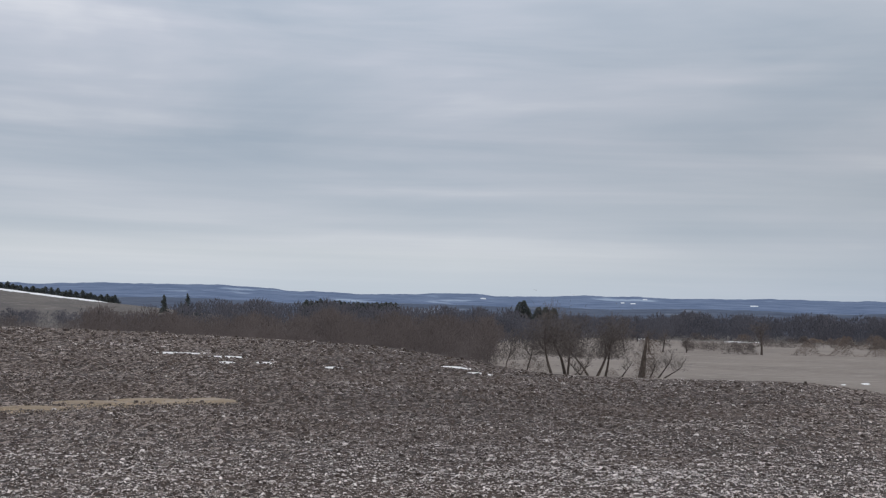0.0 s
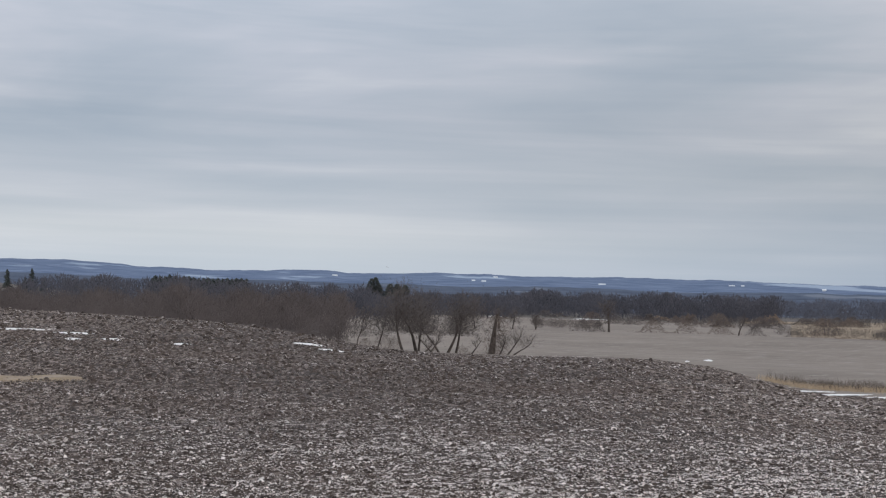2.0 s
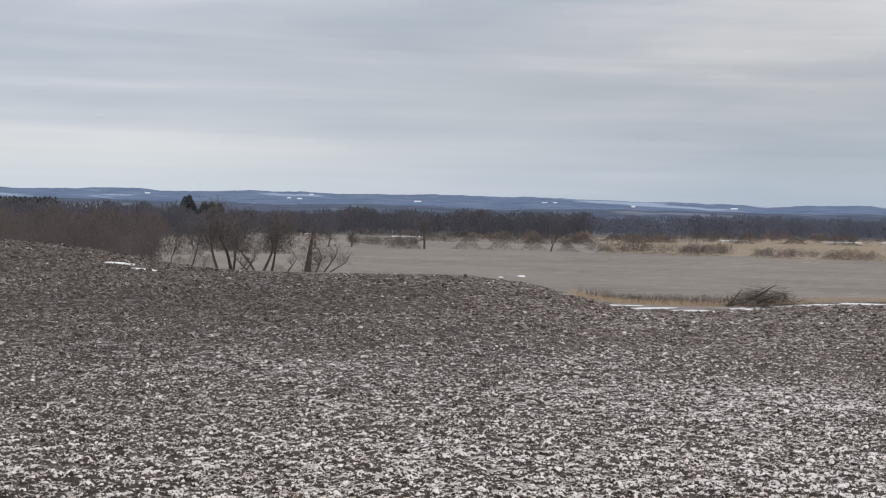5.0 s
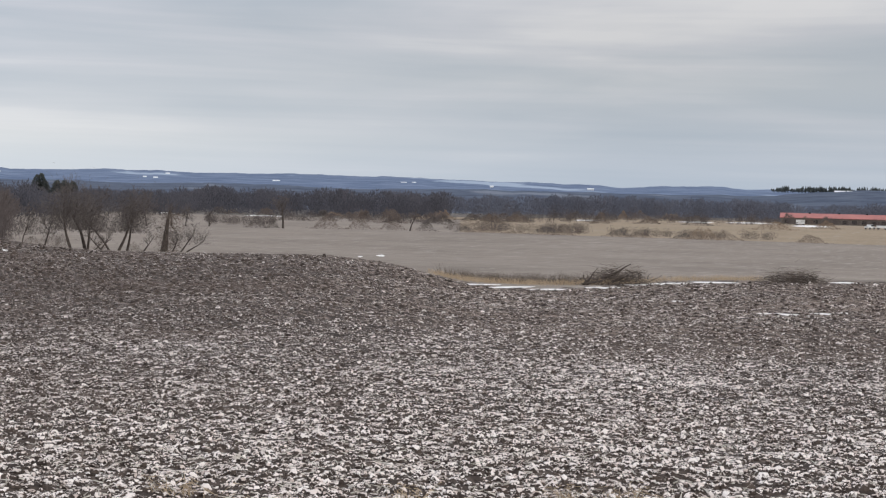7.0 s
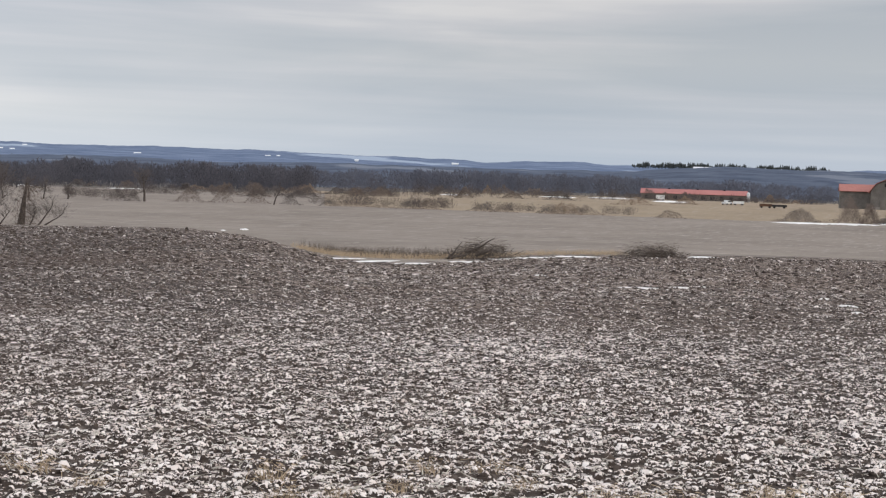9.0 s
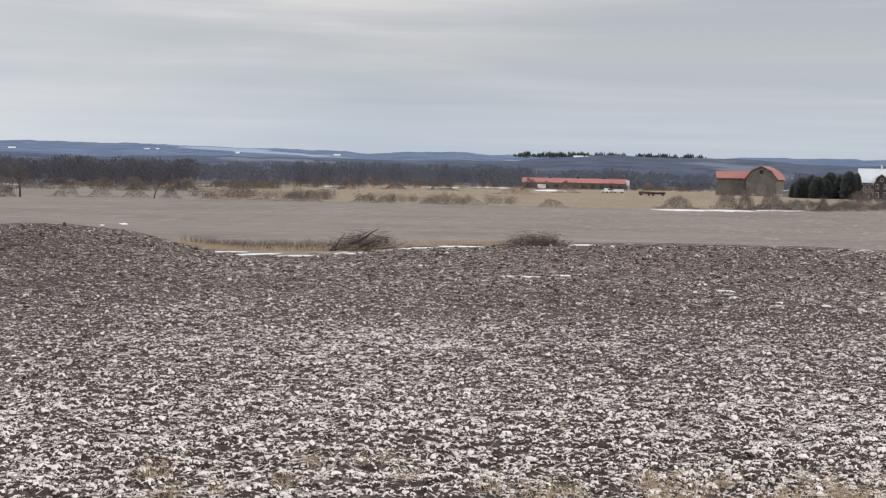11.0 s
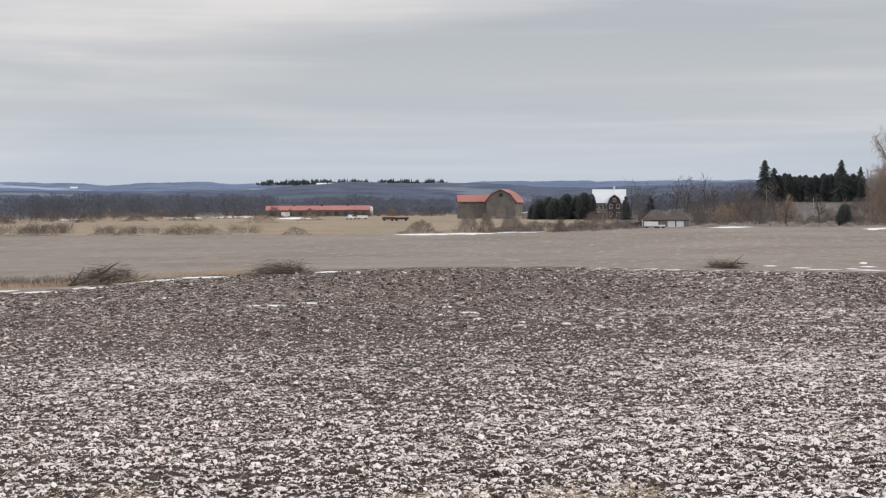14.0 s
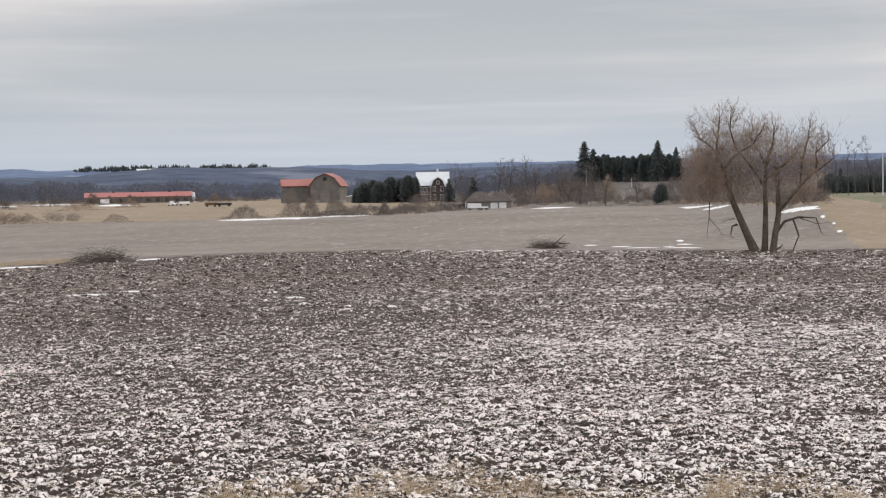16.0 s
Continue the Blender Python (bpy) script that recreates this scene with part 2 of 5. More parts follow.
def soil_relief(x, y, d):
    """Clods of the ploughed soil: a raw pattern and heights in metres."""
    clod = (0.45 * rough2(x, y, 0.16, 1) + 0.3 * rough2(x, y, 0.09, 2) + 0.25 * rough2(x, y, 0.4, 3)) - 0.5
    furrow = rough2(x * 0.9 + y * 0.45, y * 0.15, 0.8, 5) - 0.5
    coarse = rough2(x, y, 0.55, 13) - 0.5
    return clod, 0.12 * clod + 0.03 * furrow + 0.1 * coarse * smooth((d - 25) / 40)


def cover_of(az, d):
    """How much snow lies on the ploughed soil: thickest near the track, in loose drifts, thin to the left."""
    a = np.radians(az)
    x, y = d * np.sin(a), d * np.cos(a)
    drift = 0.6 * rough2(x, y, 7.0, 31) + 0.4 * rough2(x, y, 2.2, 32) - 0.5
    # snow lies along the furrows, which run across the slope
    across = (0.45 * x + 0.89 * y) / 0.76 + 1.6 * rough2(x, y, 3.0, 35)
    rows = np.sin(2 * math.pi * across) * (0.4 + rough2(x, y, 1.4, 36)) * (1 - smooth((d - 18) / 40))
    west = smooth((24 - fold(az)) / 28) * smooth((d - 4) / 8)
    return 1.02 - 0.42 * smooth((d - 9) / 85) - 0.17 * west + 0.08 * smooth((fold(az) - 34) / 14) + 0.28 * drift + 0.11 * rows


def west_dark_of(az, d):
    """Darker soil on the western slope of the field."""
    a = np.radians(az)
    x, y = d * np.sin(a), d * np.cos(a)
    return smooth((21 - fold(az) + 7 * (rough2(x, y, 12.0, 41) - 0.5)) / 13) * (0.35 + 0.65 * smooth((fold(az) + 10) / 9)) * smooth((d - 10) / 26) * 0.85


def build_ground():
    az = np.concatenate([np.arange(-19, 64, 0.21), np.arange(64, 341, 4.0)])
    d = np.concatenate([[0.02, 1, 2, 3.5, 5], np.geomspace(6, 48, 260), np.geomspace(48.4, 300, 150), np.geomspace(310, 4900, 80)])
    A, D = np.meshgrid(az, d, indexing="ij")
    X, Y = D * np.sin(np.radians(A)), D * np.cos(np.radians(A))
    Z = ground_z(A, D)
    dc = blend(np.clip(fold(A), -30, 75), BROW_D)
    tilled = 1 - smooth((D - dc) / 5.0)
    clod, bumps = soil_relief(X, Y, D)
    Z = Z + tilled * bumps
    Z += (1 - tilled) * 0.08 * rough2(X, Y, 1.5, 9)
    a, r = fold(A), D
    slot = np.full(A.shape, 0)
    wave = 12 * (rough2(X, Y, 30, 11) - 0.5)
    far_edge = 418 + 90 * smooth((a - 42) / 5) * (1 - smooth((a - 54) / 4)) - 150 * smooth((a - 54) / 4) + wave
    slot[r > dc + 3] = 1
    slot[r > far_edge] = 2
    slot[(a < 19) & (r > far_edge) & (r < 790)] = 1
    slot[(a < 17) & (r > 790)] = 4
    slot[(a >= 17) & (r > 960)] = 4
    slot[(a > 44.5) & (r > far_edge + 30)] = 4
    bank = 60.4 - 1.6 * smooth((r - 150) / 110) + 0.3 * (rough2(X, Y, 9, 12) - 0.5)
    slot[(a > bank) & (r > dc + 3)] = 2
    slot[(a > 61.2 - 2.3 * smooth((r - 250) / 75) + 0.25 * (rough2(X, Y, 9, 17) - 0.5)) & (r > 250)] = 3
    slot[(a < 1) & (r > 250)] = 4
    s = np.concatenate([slot[:-1, :-1], slot[-1:, :-1]])
    me = grid_mesh("ground", np.stack([X, Y, Z], -1).reshape(-1, 3), *A.shape, close=True, mats=(SOIL, STUBBLE, STRAW, GREEN, VALLEY), slots=s)
    thin = cover_of(A, D)
    me.attributes.new("snow_cover", "FLOAT", "POINT").data.foreach_set("value", thin.ravel().astype(np.float32))
    me.attributes.new("west_dark", "FLOAT", "POINT").data.foreach_set("value", west_dark_of(A, D).ravel().astype(np.float32))
    hollow = np.where(D < 5.5, 0.42, np.clip(0.5 - clod * 1.4, 0, 1))
    me.attributes.new("hollow", "FLOAT", "POINT").data.foreach_set("value", hollow.ravel().astype(np.float32))
    return tagged(new("ground", me), "rolling farmland, dark ploughed soil with snow flecks giving way to tan fields", "ground", kind="structure")


build_ground()


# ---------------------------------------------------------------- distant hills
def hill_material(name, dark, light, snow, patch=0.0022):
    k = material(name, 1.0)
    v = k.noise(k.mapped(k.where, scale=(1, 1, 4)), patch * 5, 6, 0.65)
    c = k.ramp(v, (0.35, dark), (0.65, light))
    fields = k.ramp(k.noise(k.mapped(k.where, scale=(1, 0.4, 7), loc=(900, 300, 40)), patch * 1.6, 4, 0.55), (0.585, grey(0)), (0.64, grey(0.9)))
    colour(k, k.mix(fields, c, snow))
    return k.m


def hills(name, d0, d1, keys, wobble, mat, seed, base=-0.7):
    """A long wooded ridge at the horizon with a ragged line of treetops."""
    az = np.arange(-24, 70, 0.06)
    top = blend(az, keys) + wobble * (rough2(az, az * 0, 3.1, seed) + 0.5 * rough2(az, az * 0, 1.1, seed + 1) + 0.25 * (rough2(az, az * 0, 0.5, seed + 4) - 0.5) + 0.12 * rough2(az, az * 0, 0.21, seed + 2) + 0.05 * rough2(az, az * 0, 0.09, seed + 3) - 0.83)
    t = np.linspace(0, 1, 8)
    A, Tt = np.meshgrid(az, t, indexing="ij")
    D = d0 + (d1 - d0) * Tt
    E = base + (top[:, None] - base) * smooth(Tt) ** 0.8
    Z = EYE + D * np.tan(np.radians(E))
    back = np.stack([(d1 + 150) * np.sin(np.radians(az)), (d1 + 150) * np.cos(np.radians(az)), np.full(len(az), -20.0)], -1)
    v = np.stack([D * np.sin(np.radians(A)), D * np.cos(np.radians(A)), Z], -1)
    v = np.concatenate([v, back[:, None]], 1)
    return tagged(new(name, grid_mesh(name, v.reshape(-1, 3), len(az), 9, mats=(mat,))), "far wooded hills, distance haze painted into their blue, with snowy fields", "hills", kind="structure")


SKYLINE = [(-24, 1.0), (-12, 1.08), (-8, 1.1), (-4, 0.95), (4, 1.0), (16, 0.98), (25, 0.92), (31, 0.88), (40, 0.9), (53, 0.98), (70, 0.9)]
# the far hills' blue is distance haze painted into woods and fields
hills("backdrop", 2800, 4500, SKYLINE, 0.14, hill_material("hazed_far_hills", (0.085, 0.12, 0.2), (0.16, 0.205, 0.295), (0.33, 0.39, 0.48)), 21, base=0.3)
# nearer ridge: slate-blue haze put into its base colour as well
hills("backdrop_near", 1500, 2600, [(-24, 0.62), (-5, 0.55), (8, 0.56), (20, 0.6), (29, 0.62), (33, 0.85), (38, 0.9), (42, 0.72), (50, 0.85), (58, 0.8), (70, 0.8)], 0.1, hill_material("hazed_middle_hills", (0.042, 0.058, 0.095), (0.098, 0.117, 0.16), (0.16, 0.18, 0.22), 0.004), 41, base=-0.3)


# ---------------------------------------------------------------- tools for things
class Shape:
    """Vertices and faces of one mesh, gathered piece by piece."""

    def __init__(self):
        self.v, self.f = [], []

    def tube(self, path, radii, sides=5, tip=True):
        """A round limb along path; it ends in a point if its last radius is small."""
        base = len(self.v)
        n = len(path)
        for i, p in enumerate(path):
            d = (path[min(i + 1, n - 1)] - path[max(i - 1, 0)])
            d = d.normalized() if d.length > 1e-6 else Vector((0, 0, 1))
            a = d.cross(Vector((0.31, 0.87, 0.38))).normalized()
            b = d.cross(a)
            for j in range(sides):
                t = 2 * math.pi * j / sides
                self.v.append(p + (a * math.cos(t) + b * math.sin(t)) * radii[i])
        for i in range(n - 1):
            for j in range(sides):
                k = (j + 1) % sides
                self.f.append((base + i * sides + j, base + i * sides + k, base + (i + 1) * sides + k, base + (i + 1) * sides + j))
        self.f.append(tuple(base + (n - 1) * sides + j for j in range(sides)))
        self.f.append(tuple(base + sides - 1 - j for j in range(sides)))

    def spike(self, p, q, r):
        """A three-sided needle from p to q."""
        d = q - p
        a = d.cross(Vector((0.3, 0.5, 0.81)))
        a = a.normalized() * r if a.length > 1e-9 else Vector((r, 0, 0))
        b = d.normalized().cross(a)
        i = len(self.v)
        self.v += [p + a, p - a * 0.5 + b * 0.87, p - a * 0.5 - b * 0.87, q]
        self.f += [(i, i + 1, i + 3), (i + 1, i + 2, i + 3), (i + 2, i, i + 3)]

    def box(self, x0, x1, y0, y1, z0, z1):
        i = len(self.v)
        self.v += [Vector(c) for c in ((x0, y0, z0), (x1, y0, z0), (x1, y1, z0), (x0, y1, z0), (x0, y0, z1), (x1, y0, z1), (x1, y1, z1), (x0, y1, z1))]
        self.f += [tuple(i + j for j in q) for q in ((3, 2, 1, 0), (4, 5, 6, 7), (0, 1, 5, 4), (1, 2, 6, 5), (2, 3, 7, 6), (3, 0, 4, 7))]

    def prism(self, outline, y0, y1):
        """An outline of (x, z) corners drawn out from y0 to y1."""
        i, n = len(self.v), len(outline)
        self.v += [Vector((x, y0, z)) for x, z in outline] + [Vector((x, y1, z)) for x, z in outline]
        self.f += [tuple(range(i, i + n)), tuple(range(i + 2 * n - 1, i + n - 1, -1))]
        self.f += [(i + (j + 1) % n, i + j, i + n + j, i + n + (j + 1) % n) for j in range(n)]

    def mesh(self, name, mat):
        me = bpy.data.meshes.new(name)
        me.from_pydata(self.v, [], self.f)
        me.materials.append(mat)
        me.update()
        return me


FINE = ("twig_mass", "stem_mass", "branch_tangle", "vines", "crown")


def part(name, shape, mat, parent, label=""):
    ob = new(name, shape.mesh(name, mat))
    ob.parent = parent
    return tagged(ob, label, kind="stuff" if name in FINE else "")


def thing(name, m, label, category, group=""):
    ob = new(name)
    ob.empty_display_size = 0.2
    ob.matrix_world = m
    return tagged(ob, label, category, group)


def place(az, d, sink=0.0, turn=0.0):
    """Stand on the ground: x to the right, y away from the eye."""
    p = spot(az, d)
    return pose(p.x, p.y, p.z - sink, 0, 0, -az + turn)


def reach(az, el, start=6.0):
    """How far off the ground is seen under this angle."""
    d = np.geomspace(start, 1500, 6000)
    e = np.degrees(np.arctan((ground_z(az, d) - EYE) / d))
    i = np.argmax(e >= el)
    return float(d[i]) if e[i] >= el else 1400.0


R = random.Random(7)


def jitter(s):
    return Vector((R.gauss(0, s), R.gauss(0, s), R.gauss(0, s)))


def limb(shape, p, direction, length, r, bend=0.18, rise=0.0, steps=4, sides=5):
    """A crooked branch; returns its points."""
    pts, rad = [p.copy()], [r]
    d = direction.normalized()
    for i in range(steps):
        d = (d + jitter(bend) + Vector((0, 0, rise))).normalized()
        pts.append(pts[-1] + d * (length / steps))
        rad.append(r * (1 - 0.8 * (i + 1) / steps))
    shape.tube(pts, rad, sides)
    return pts, rad


def sprout(shape, twigs, p, direction, length, r, level, fan=0.6, rise=0.05, kids=4, twig_r=0.02, sides=4, droop=0.0):
    """A branch with smaller branches, down to twigs."""
    pts, rad = limb(shape, p, direction, length, r, 0.14, rise, 4 if level > 1 else 3, sides)
    for _ in range(kids + (2 if level == 1 else 0)):
        i = R.randint(1, len(pts) - 1)
        d = (pts[i] - pts[i - 1]).normalized() + jitter(fan)
        d.z += rise
        if level > 1:
            sprout(shape, twigs, pts[i], d, length * R.uniform(0.45, 0.7), rad[i] * 0.65, level - 1, fan, rise, kids, twig_r, max(3, sides - 1), droop)
        else:
            q = pts[i] + d.normalized() * length * R.uniform(0.5, 0.9) - Vector((0, 0, droop * length * R.random()))
            twigs.spike(pts[i], q, twig_r)


# ---------------------------------------------------------------- materials of things
BARK = speckled("grey_brown_bark", (0.055, 0.045, 0.04), (0.13, 0.105, 0.09), 1.5, 0.95, 9.0, 0.8)
WILLOW_BARK = speckled("willow_bark", (0.07, 0.055, 0.043), (0.165, 0.13, 0.1), 1.2, 0.95, 7.0, 0.9)
WILLOW_TWIG = speckled("willow_twigs", (0.24, 0.178, 0.14), (0.38, 0.29, 0.225), 0.7, 0.9, 5.0, 0.1)
TWIG = speckled("bare_twigs", (0.095, 0.08, 0.075), (0.165, 0.14, 0.13), 0.3, 0.95, 3.0, 0.1)
SHRUB = speckled("shrub_twigs", (0.125, 0.097, 0.083), (0.215, 0.168, 0.142), 0.3, 0.95, 3.0, 0.1)
GOLD = speckled("golden_willow_twigs", (0.21, 0.15, 0.11), (0.3, 0.22, 0.16), 0.3, 0.9, 3.0, 0.1)
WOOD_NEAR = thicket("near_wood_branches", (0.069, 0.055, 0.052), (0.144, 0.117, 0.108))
# the blue-grey cast of the valley trees is haze put into their colour
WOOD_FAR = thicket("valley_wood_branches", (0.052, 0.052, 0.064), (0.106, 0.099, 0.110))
# bluer, paler branches: distance haze painted into the wood colour
WOOD_HAZED = thicket("hazed_wood_branches", (0.067, 0.072, 0.094), (0.132, 0.132, 0.155))
HEDGE = thicket("hedgerow_branches", (0.058, 0.046, 0.043), (0.13, 0.102, 0.09))
NEEDLE = speckled("dark_conifer_needles", (0.05, 0.058, 0.057), (0.1, 0.11, 0.102), 0.8, 0.8, 6.0, 0.3)
BRUSH = speckled("dead_brush", (0.075, 0.058, 0.047), (0.17, 0.135, 0.11), 1.0, 0.95, 8.0, 0.5)
DRY = speckled("dry_grass", (0.38, 0.285, 0.185), (0.56, 0.435, 0.30), 0.6, 0.9, 9.0, 0.2)
STALK = speckled("pale_crop_residue", (0.42, 0.38, 0.32), (0.66, 0.62, 0.56), 2.0, 0.9, 12.0, 0.2)
SNOW = speckled("old_snow", (0.74, 0.71, 0.68), (0.88, 0.86, 0.83), 0.8, 0.7, 6.0, 0.4)
BOARDS = speckled("weathered_barn_boards", (0.12, 0.11, 0.10), (0.22, 0.2, 0.18), 0.4, 0.9, 3.0, 0.3)
STONE = speckled("fieldstone_wall", (0.2, 0.185, 0.165), (0.34, 0.31, 0.28), 0.8, 0.9, 4.0, 0.5)
RED = speckled("red_sheet_roof", (0.34, 0.135, 0.112), (0.43, 0.18, 0.152), 0.15, 0.55, 1.2, 0.1)
DULL_RED = speckled("faded_red_roof", (0.36, 0.135, 0.12), (0.46, 0.185, 0.165), 0.05, 0.6, 0.5, 0.1)
BRICK = speckled("dark_red_brick", (0.06, 0.042, 0.04), (0.11, 0.075, 0.068), 0.6, 0.9, 6.0, 0.3)
PALE = speckled("pale_metal_roof", (0.62, 0.64, 0.66), (0.75, 0.76, 0.77), 0.3, 0.5, 3.0, 0.1)
WHITE = speckled("white_paint", (0.68, 0.68, 0.67), (0.8, 0.8, 0.79), 0.6, 0.6, 6.0, 0.1)
SHINGLE = speckled("brown_shingles", (0.075, 0.062, 0.056), (0.13, 0.11, 0.1), 0.5, 0.9, 4.0, 0.4)
SIDING = speckled("grey_brown_siding", (0.16, 0.14, 0.12), (0.25, 0.22, 0.2), 0.4, 0.85, 4.0, 0.2)
DARK = speckled("dark_metal", (0.02, 0.02, 0.022), (0.05, 0.045, 0.045), 0.5, 0.6, 4.0, 0.1)
RUST = speckled("rusty_machinery", (0.07, 0.045, 0.035), (0.15, 0.08, 0.05), 0.5, 0.8, 4.0, 0.2)
POLE = speckled("weathered_pole", (0.24, 0.2, 0.16), (0.38, 0.32, 0.26), 0.6, 0.9, 6.0, 0.2)
GLASS = material("window_glass", 0.08)
GLASS.bsdf.inputs["Base Color"].default_value = (0.02, 0.024, 0.03, 1)
GLASS = GLASS.m


# ---------------------------------------------------------------- willow at the field's edge
def willow():
    m = place(56.95, 134.0, 0.1)
    t = thing("willow_tree", m, "large bare willow with leaning trunks at the field's edge", "tree")
    u = 0.0206

    def at(cx, cy, depth=0.0):
        return Vector(((cx - 425) * u, depth, (725 - cy) * u))

    twigs, ends = Shape(), []

    def trunk(name, pts, r0, r1, y, sway=0.25):
        s = Shape()
        n = len(pts)
        path = [at(*p, y[0] + (y[1] - y[0]) * i / (n - 1) + R.gauss(0, sway * 0.3)) for i, p in enumerate(pts)]
        path = [Vector(path[0])] + [q for a, b in zip(path, path[1:]) for q in ((a + b) / 2 + jitter(0.05), b)]
        rad = [r0 + (r1 - r0) * (i / (len(path) - 1)) ** 0.8 for i in range(len(path))]
        s.tube(path, rad, 8)
        first = 0.35 if r0 > 0.3 else 0.15
        for i in range(int(len(path) * first) + 1, len(path)):
            if path[i].z < 5.2 and r0 > 0.15:
                continue
            for _ in range(2):
                d = Vector((R.gauss(0, 0.8), R.gauss(0, 0.8), R.uniform(0.1, 1.2)))
                sprout(s, twigs, path[i], d, R.uniform(0.5, 1.1), rad[i] * 0.35 + 0.012, 2, 0.5, 0.14, 4, 0.014, 4)
            ends.append(path[i])
        part(name, s, WILLOW_BARK, t)

    trunk("trunk", [(385, 728), (330, 590), (285, 480), (255, 365), (228, 300), (230, 230), (240, 140)], 0.4, 0.06, (0, 0.6))
    trunk("trunk", [(425, 725), (430, 600), (430, 450), (435, 350), (460, 270), (470, 190)], 0.33, 0.055, (0.2, -0.4))
    trunk("trunk", [(460, 722), (485, 560), (485, 430), (482, 365), (530, 330), (570, 280)], 0.33, 0.055, (0, 1.5))
    trunk("limb", [(255, 365), (320, 290), (380, 260), (420, 200)], 0.13, 0.045, (0.4, -1.2))
    trunk("limb", [(228, 300), (200, 260), (155, 230), (135, 180)], 0.11, 0.04, (0.6, 1.4))
    trunk("limb", [(430, 450), (370, 350), (310, 280), (285, 190), (290, 140)], 0.14, 0.045, (0, -1.5))
    trunk("limb", [(435, 350), (405, 285), (375, 240), (380, 180)], 0.11, 0.04, (0, 1.2))
    trunk("limb", [(488, 545), (560, 460), (640, 380), (712, 325)], 0.15, 0.045, (0, -1.0))
    trunk("limb", [(578, 440), (585, 330), (610, 240), (615, 200)], 0.13, 0.05, (-0.4, 0.8))
    trunk("limb", [(640, 380), (640, 300), (690, 250)], 0.1, 0.04, (-0.6, -1.6))
    trunk("limb", [(255, 370), (235, 330), (180, 310), (140, 330)], 0.12, 0.04, (0.4, 1.0))
    # hanging dead limbs near the foot
    for name, pts, r0 in (("dead_limb", [(470, 645), (510, 590), (570, 572), (640, 576), (662, 640)], 0.14),
                          ("dead_limb", [(545, 580), (568, 650), (545, 712), (520, 720)], 0.1),
                          ("dead_limb", [(312, 600), (290, 608), (283, 648)], 0.12),
                          ("dead_limb", [(372, 660), (395, 700), (405, 722)], 0.13),
                          ("dead_limb", [(465, 715), (492, 700), (500, 690)], 0.12),
                          ("dead_limb", [(570, 575), (640, 600), (720, 595)], 0.05),
                          ("dead_limb", [(195, 500), (192, 570), (182, 640)], 0.05),
                          ("dead_limb", [(190, 570), (225, 610), (245, 640)], 0.03),
                          ("dead_limb", [(300, 575), (268, 580)], 0.05)):
        s = Shape()
        path = [at(*p, R.gauss(0, 0.15)) for p in pts]
        s.tube(path, [r0 * (1 - 0.75 * i / (len(path) - 1)) for i in range(len(path))], 6)
        for q in path[1:]:
            for _ in range(4):
                twigs.spike(q, q + jitter(0.5) - Vector((0, 0, 0.4)), 0.02)
        part(name, s, BARK, t)
    # soft clouds of fine twigs
    clouds_ = ((180, 400, 48, 55), (150, 360, 40, 45), (215, 430, 40, 40), (250, 300, 60, 50), (330, 430, 45, 45), (340, 330, 60, 60), (420, 300, 60, 60), (520, 350, 60, 60), (600, 420, 40, 50), (610, 320, 50, 50), (480, 430, 50, 40), (240, 200, 60, 55), (400, 230, 60, 45), (520, 260, 70, 45))
    for _ in range(26000):
        cx, cy, wx, wy = clouds_[min(R.randrange(14), R.randrange(18))]
        gx, gy = max(-1.7, min(1.7, R.gauss(0, 1))), max(-1.7, min(1.7, R.gauss(0, 1)))
        p = at(cx + gx * wx, cy + gy * wy, R.gauss(0, 1.5))
        q = p + Vector((R.gauss(0, 0.3), R.gauss(0, 0.3), R.gauss(-0.05, 0.4) if p.z < 7.6 else R.uniform(0.1, 0.8)))
        if p.z > 3.9:
            twigs.spike(p, q, 0.0115)
    # upright fine twigs over the limbs
    for p in ends:
        for _ in range(30):
            a = p + jitter(0.6)
            twigs.spike(a, a + Vector((R.gauss(0, 0.5), R.gauss(0, 0.5), R.uniform(0.3, 1.1))), 0.013)
    part("twig_mass", twigs, WILLOW_TWIG, t, "fine orange-brown twigs")


willow()


# ---------------------------------------------------------------- bare trees
def bare_tree(name, az, d, height, label, lean=0.0, girth=0.28, width=0.45, levels=3, kids=4, twig=0.03, mat=None, group="", crown_from=0.3, seed=1, haze=0):
    R.seed(seed)
    t = thing(name, place(az, d, 0.3), label, "tree", group)
    wood, twigs = Shape(), Shape()
    pts, rad = limb(wood, Vector((0, 0, 0)), Vector((lean, R.gauss(0, 0.1), 1)), height * 0.8, girth, 0.07, 0.02, 7, 7)
    boughs = Shape()
    for i in range(1, len(pts)):
        if pts[i].z < height * crown_from:
            continue
        for _ in range(2):
            d3 = Vector((R.gauss(0, 1), R.gauss(0, 1), R.uniform(0.5, 1.5)))
            sprout(boughs, twigs, pts[i], d3, height * width * R.uniform(0.55, 0.95) * (1.15 - 0.5 * pts[i].z / height), rad[i] * 0.6, levels - 1, 0.5, 0.1, kids, twig, 4)
    for _ in range(haze):
        c = pts[R.randint(len(pts) // 3, len(pts) - 1)]
        p = c + Vector((R.gauss(0, 1), R.gauss(0, 1), R.gauss(0.15, 0.8))) * height * width * 0.42
        if p.z > height * crown_from:
            twigs.spike(p, p + Vector((R.gauss(0, 0.4), R.gauss(0, 0.4), R.uniform(0.1, 0.6))), twig * 1.15)
    part("trunk", wood, BARK, t)
    part("branch_tangle", boughs, BARK, t)
    part("twig_mass", twigs, mat or TWIG, t)
    return t


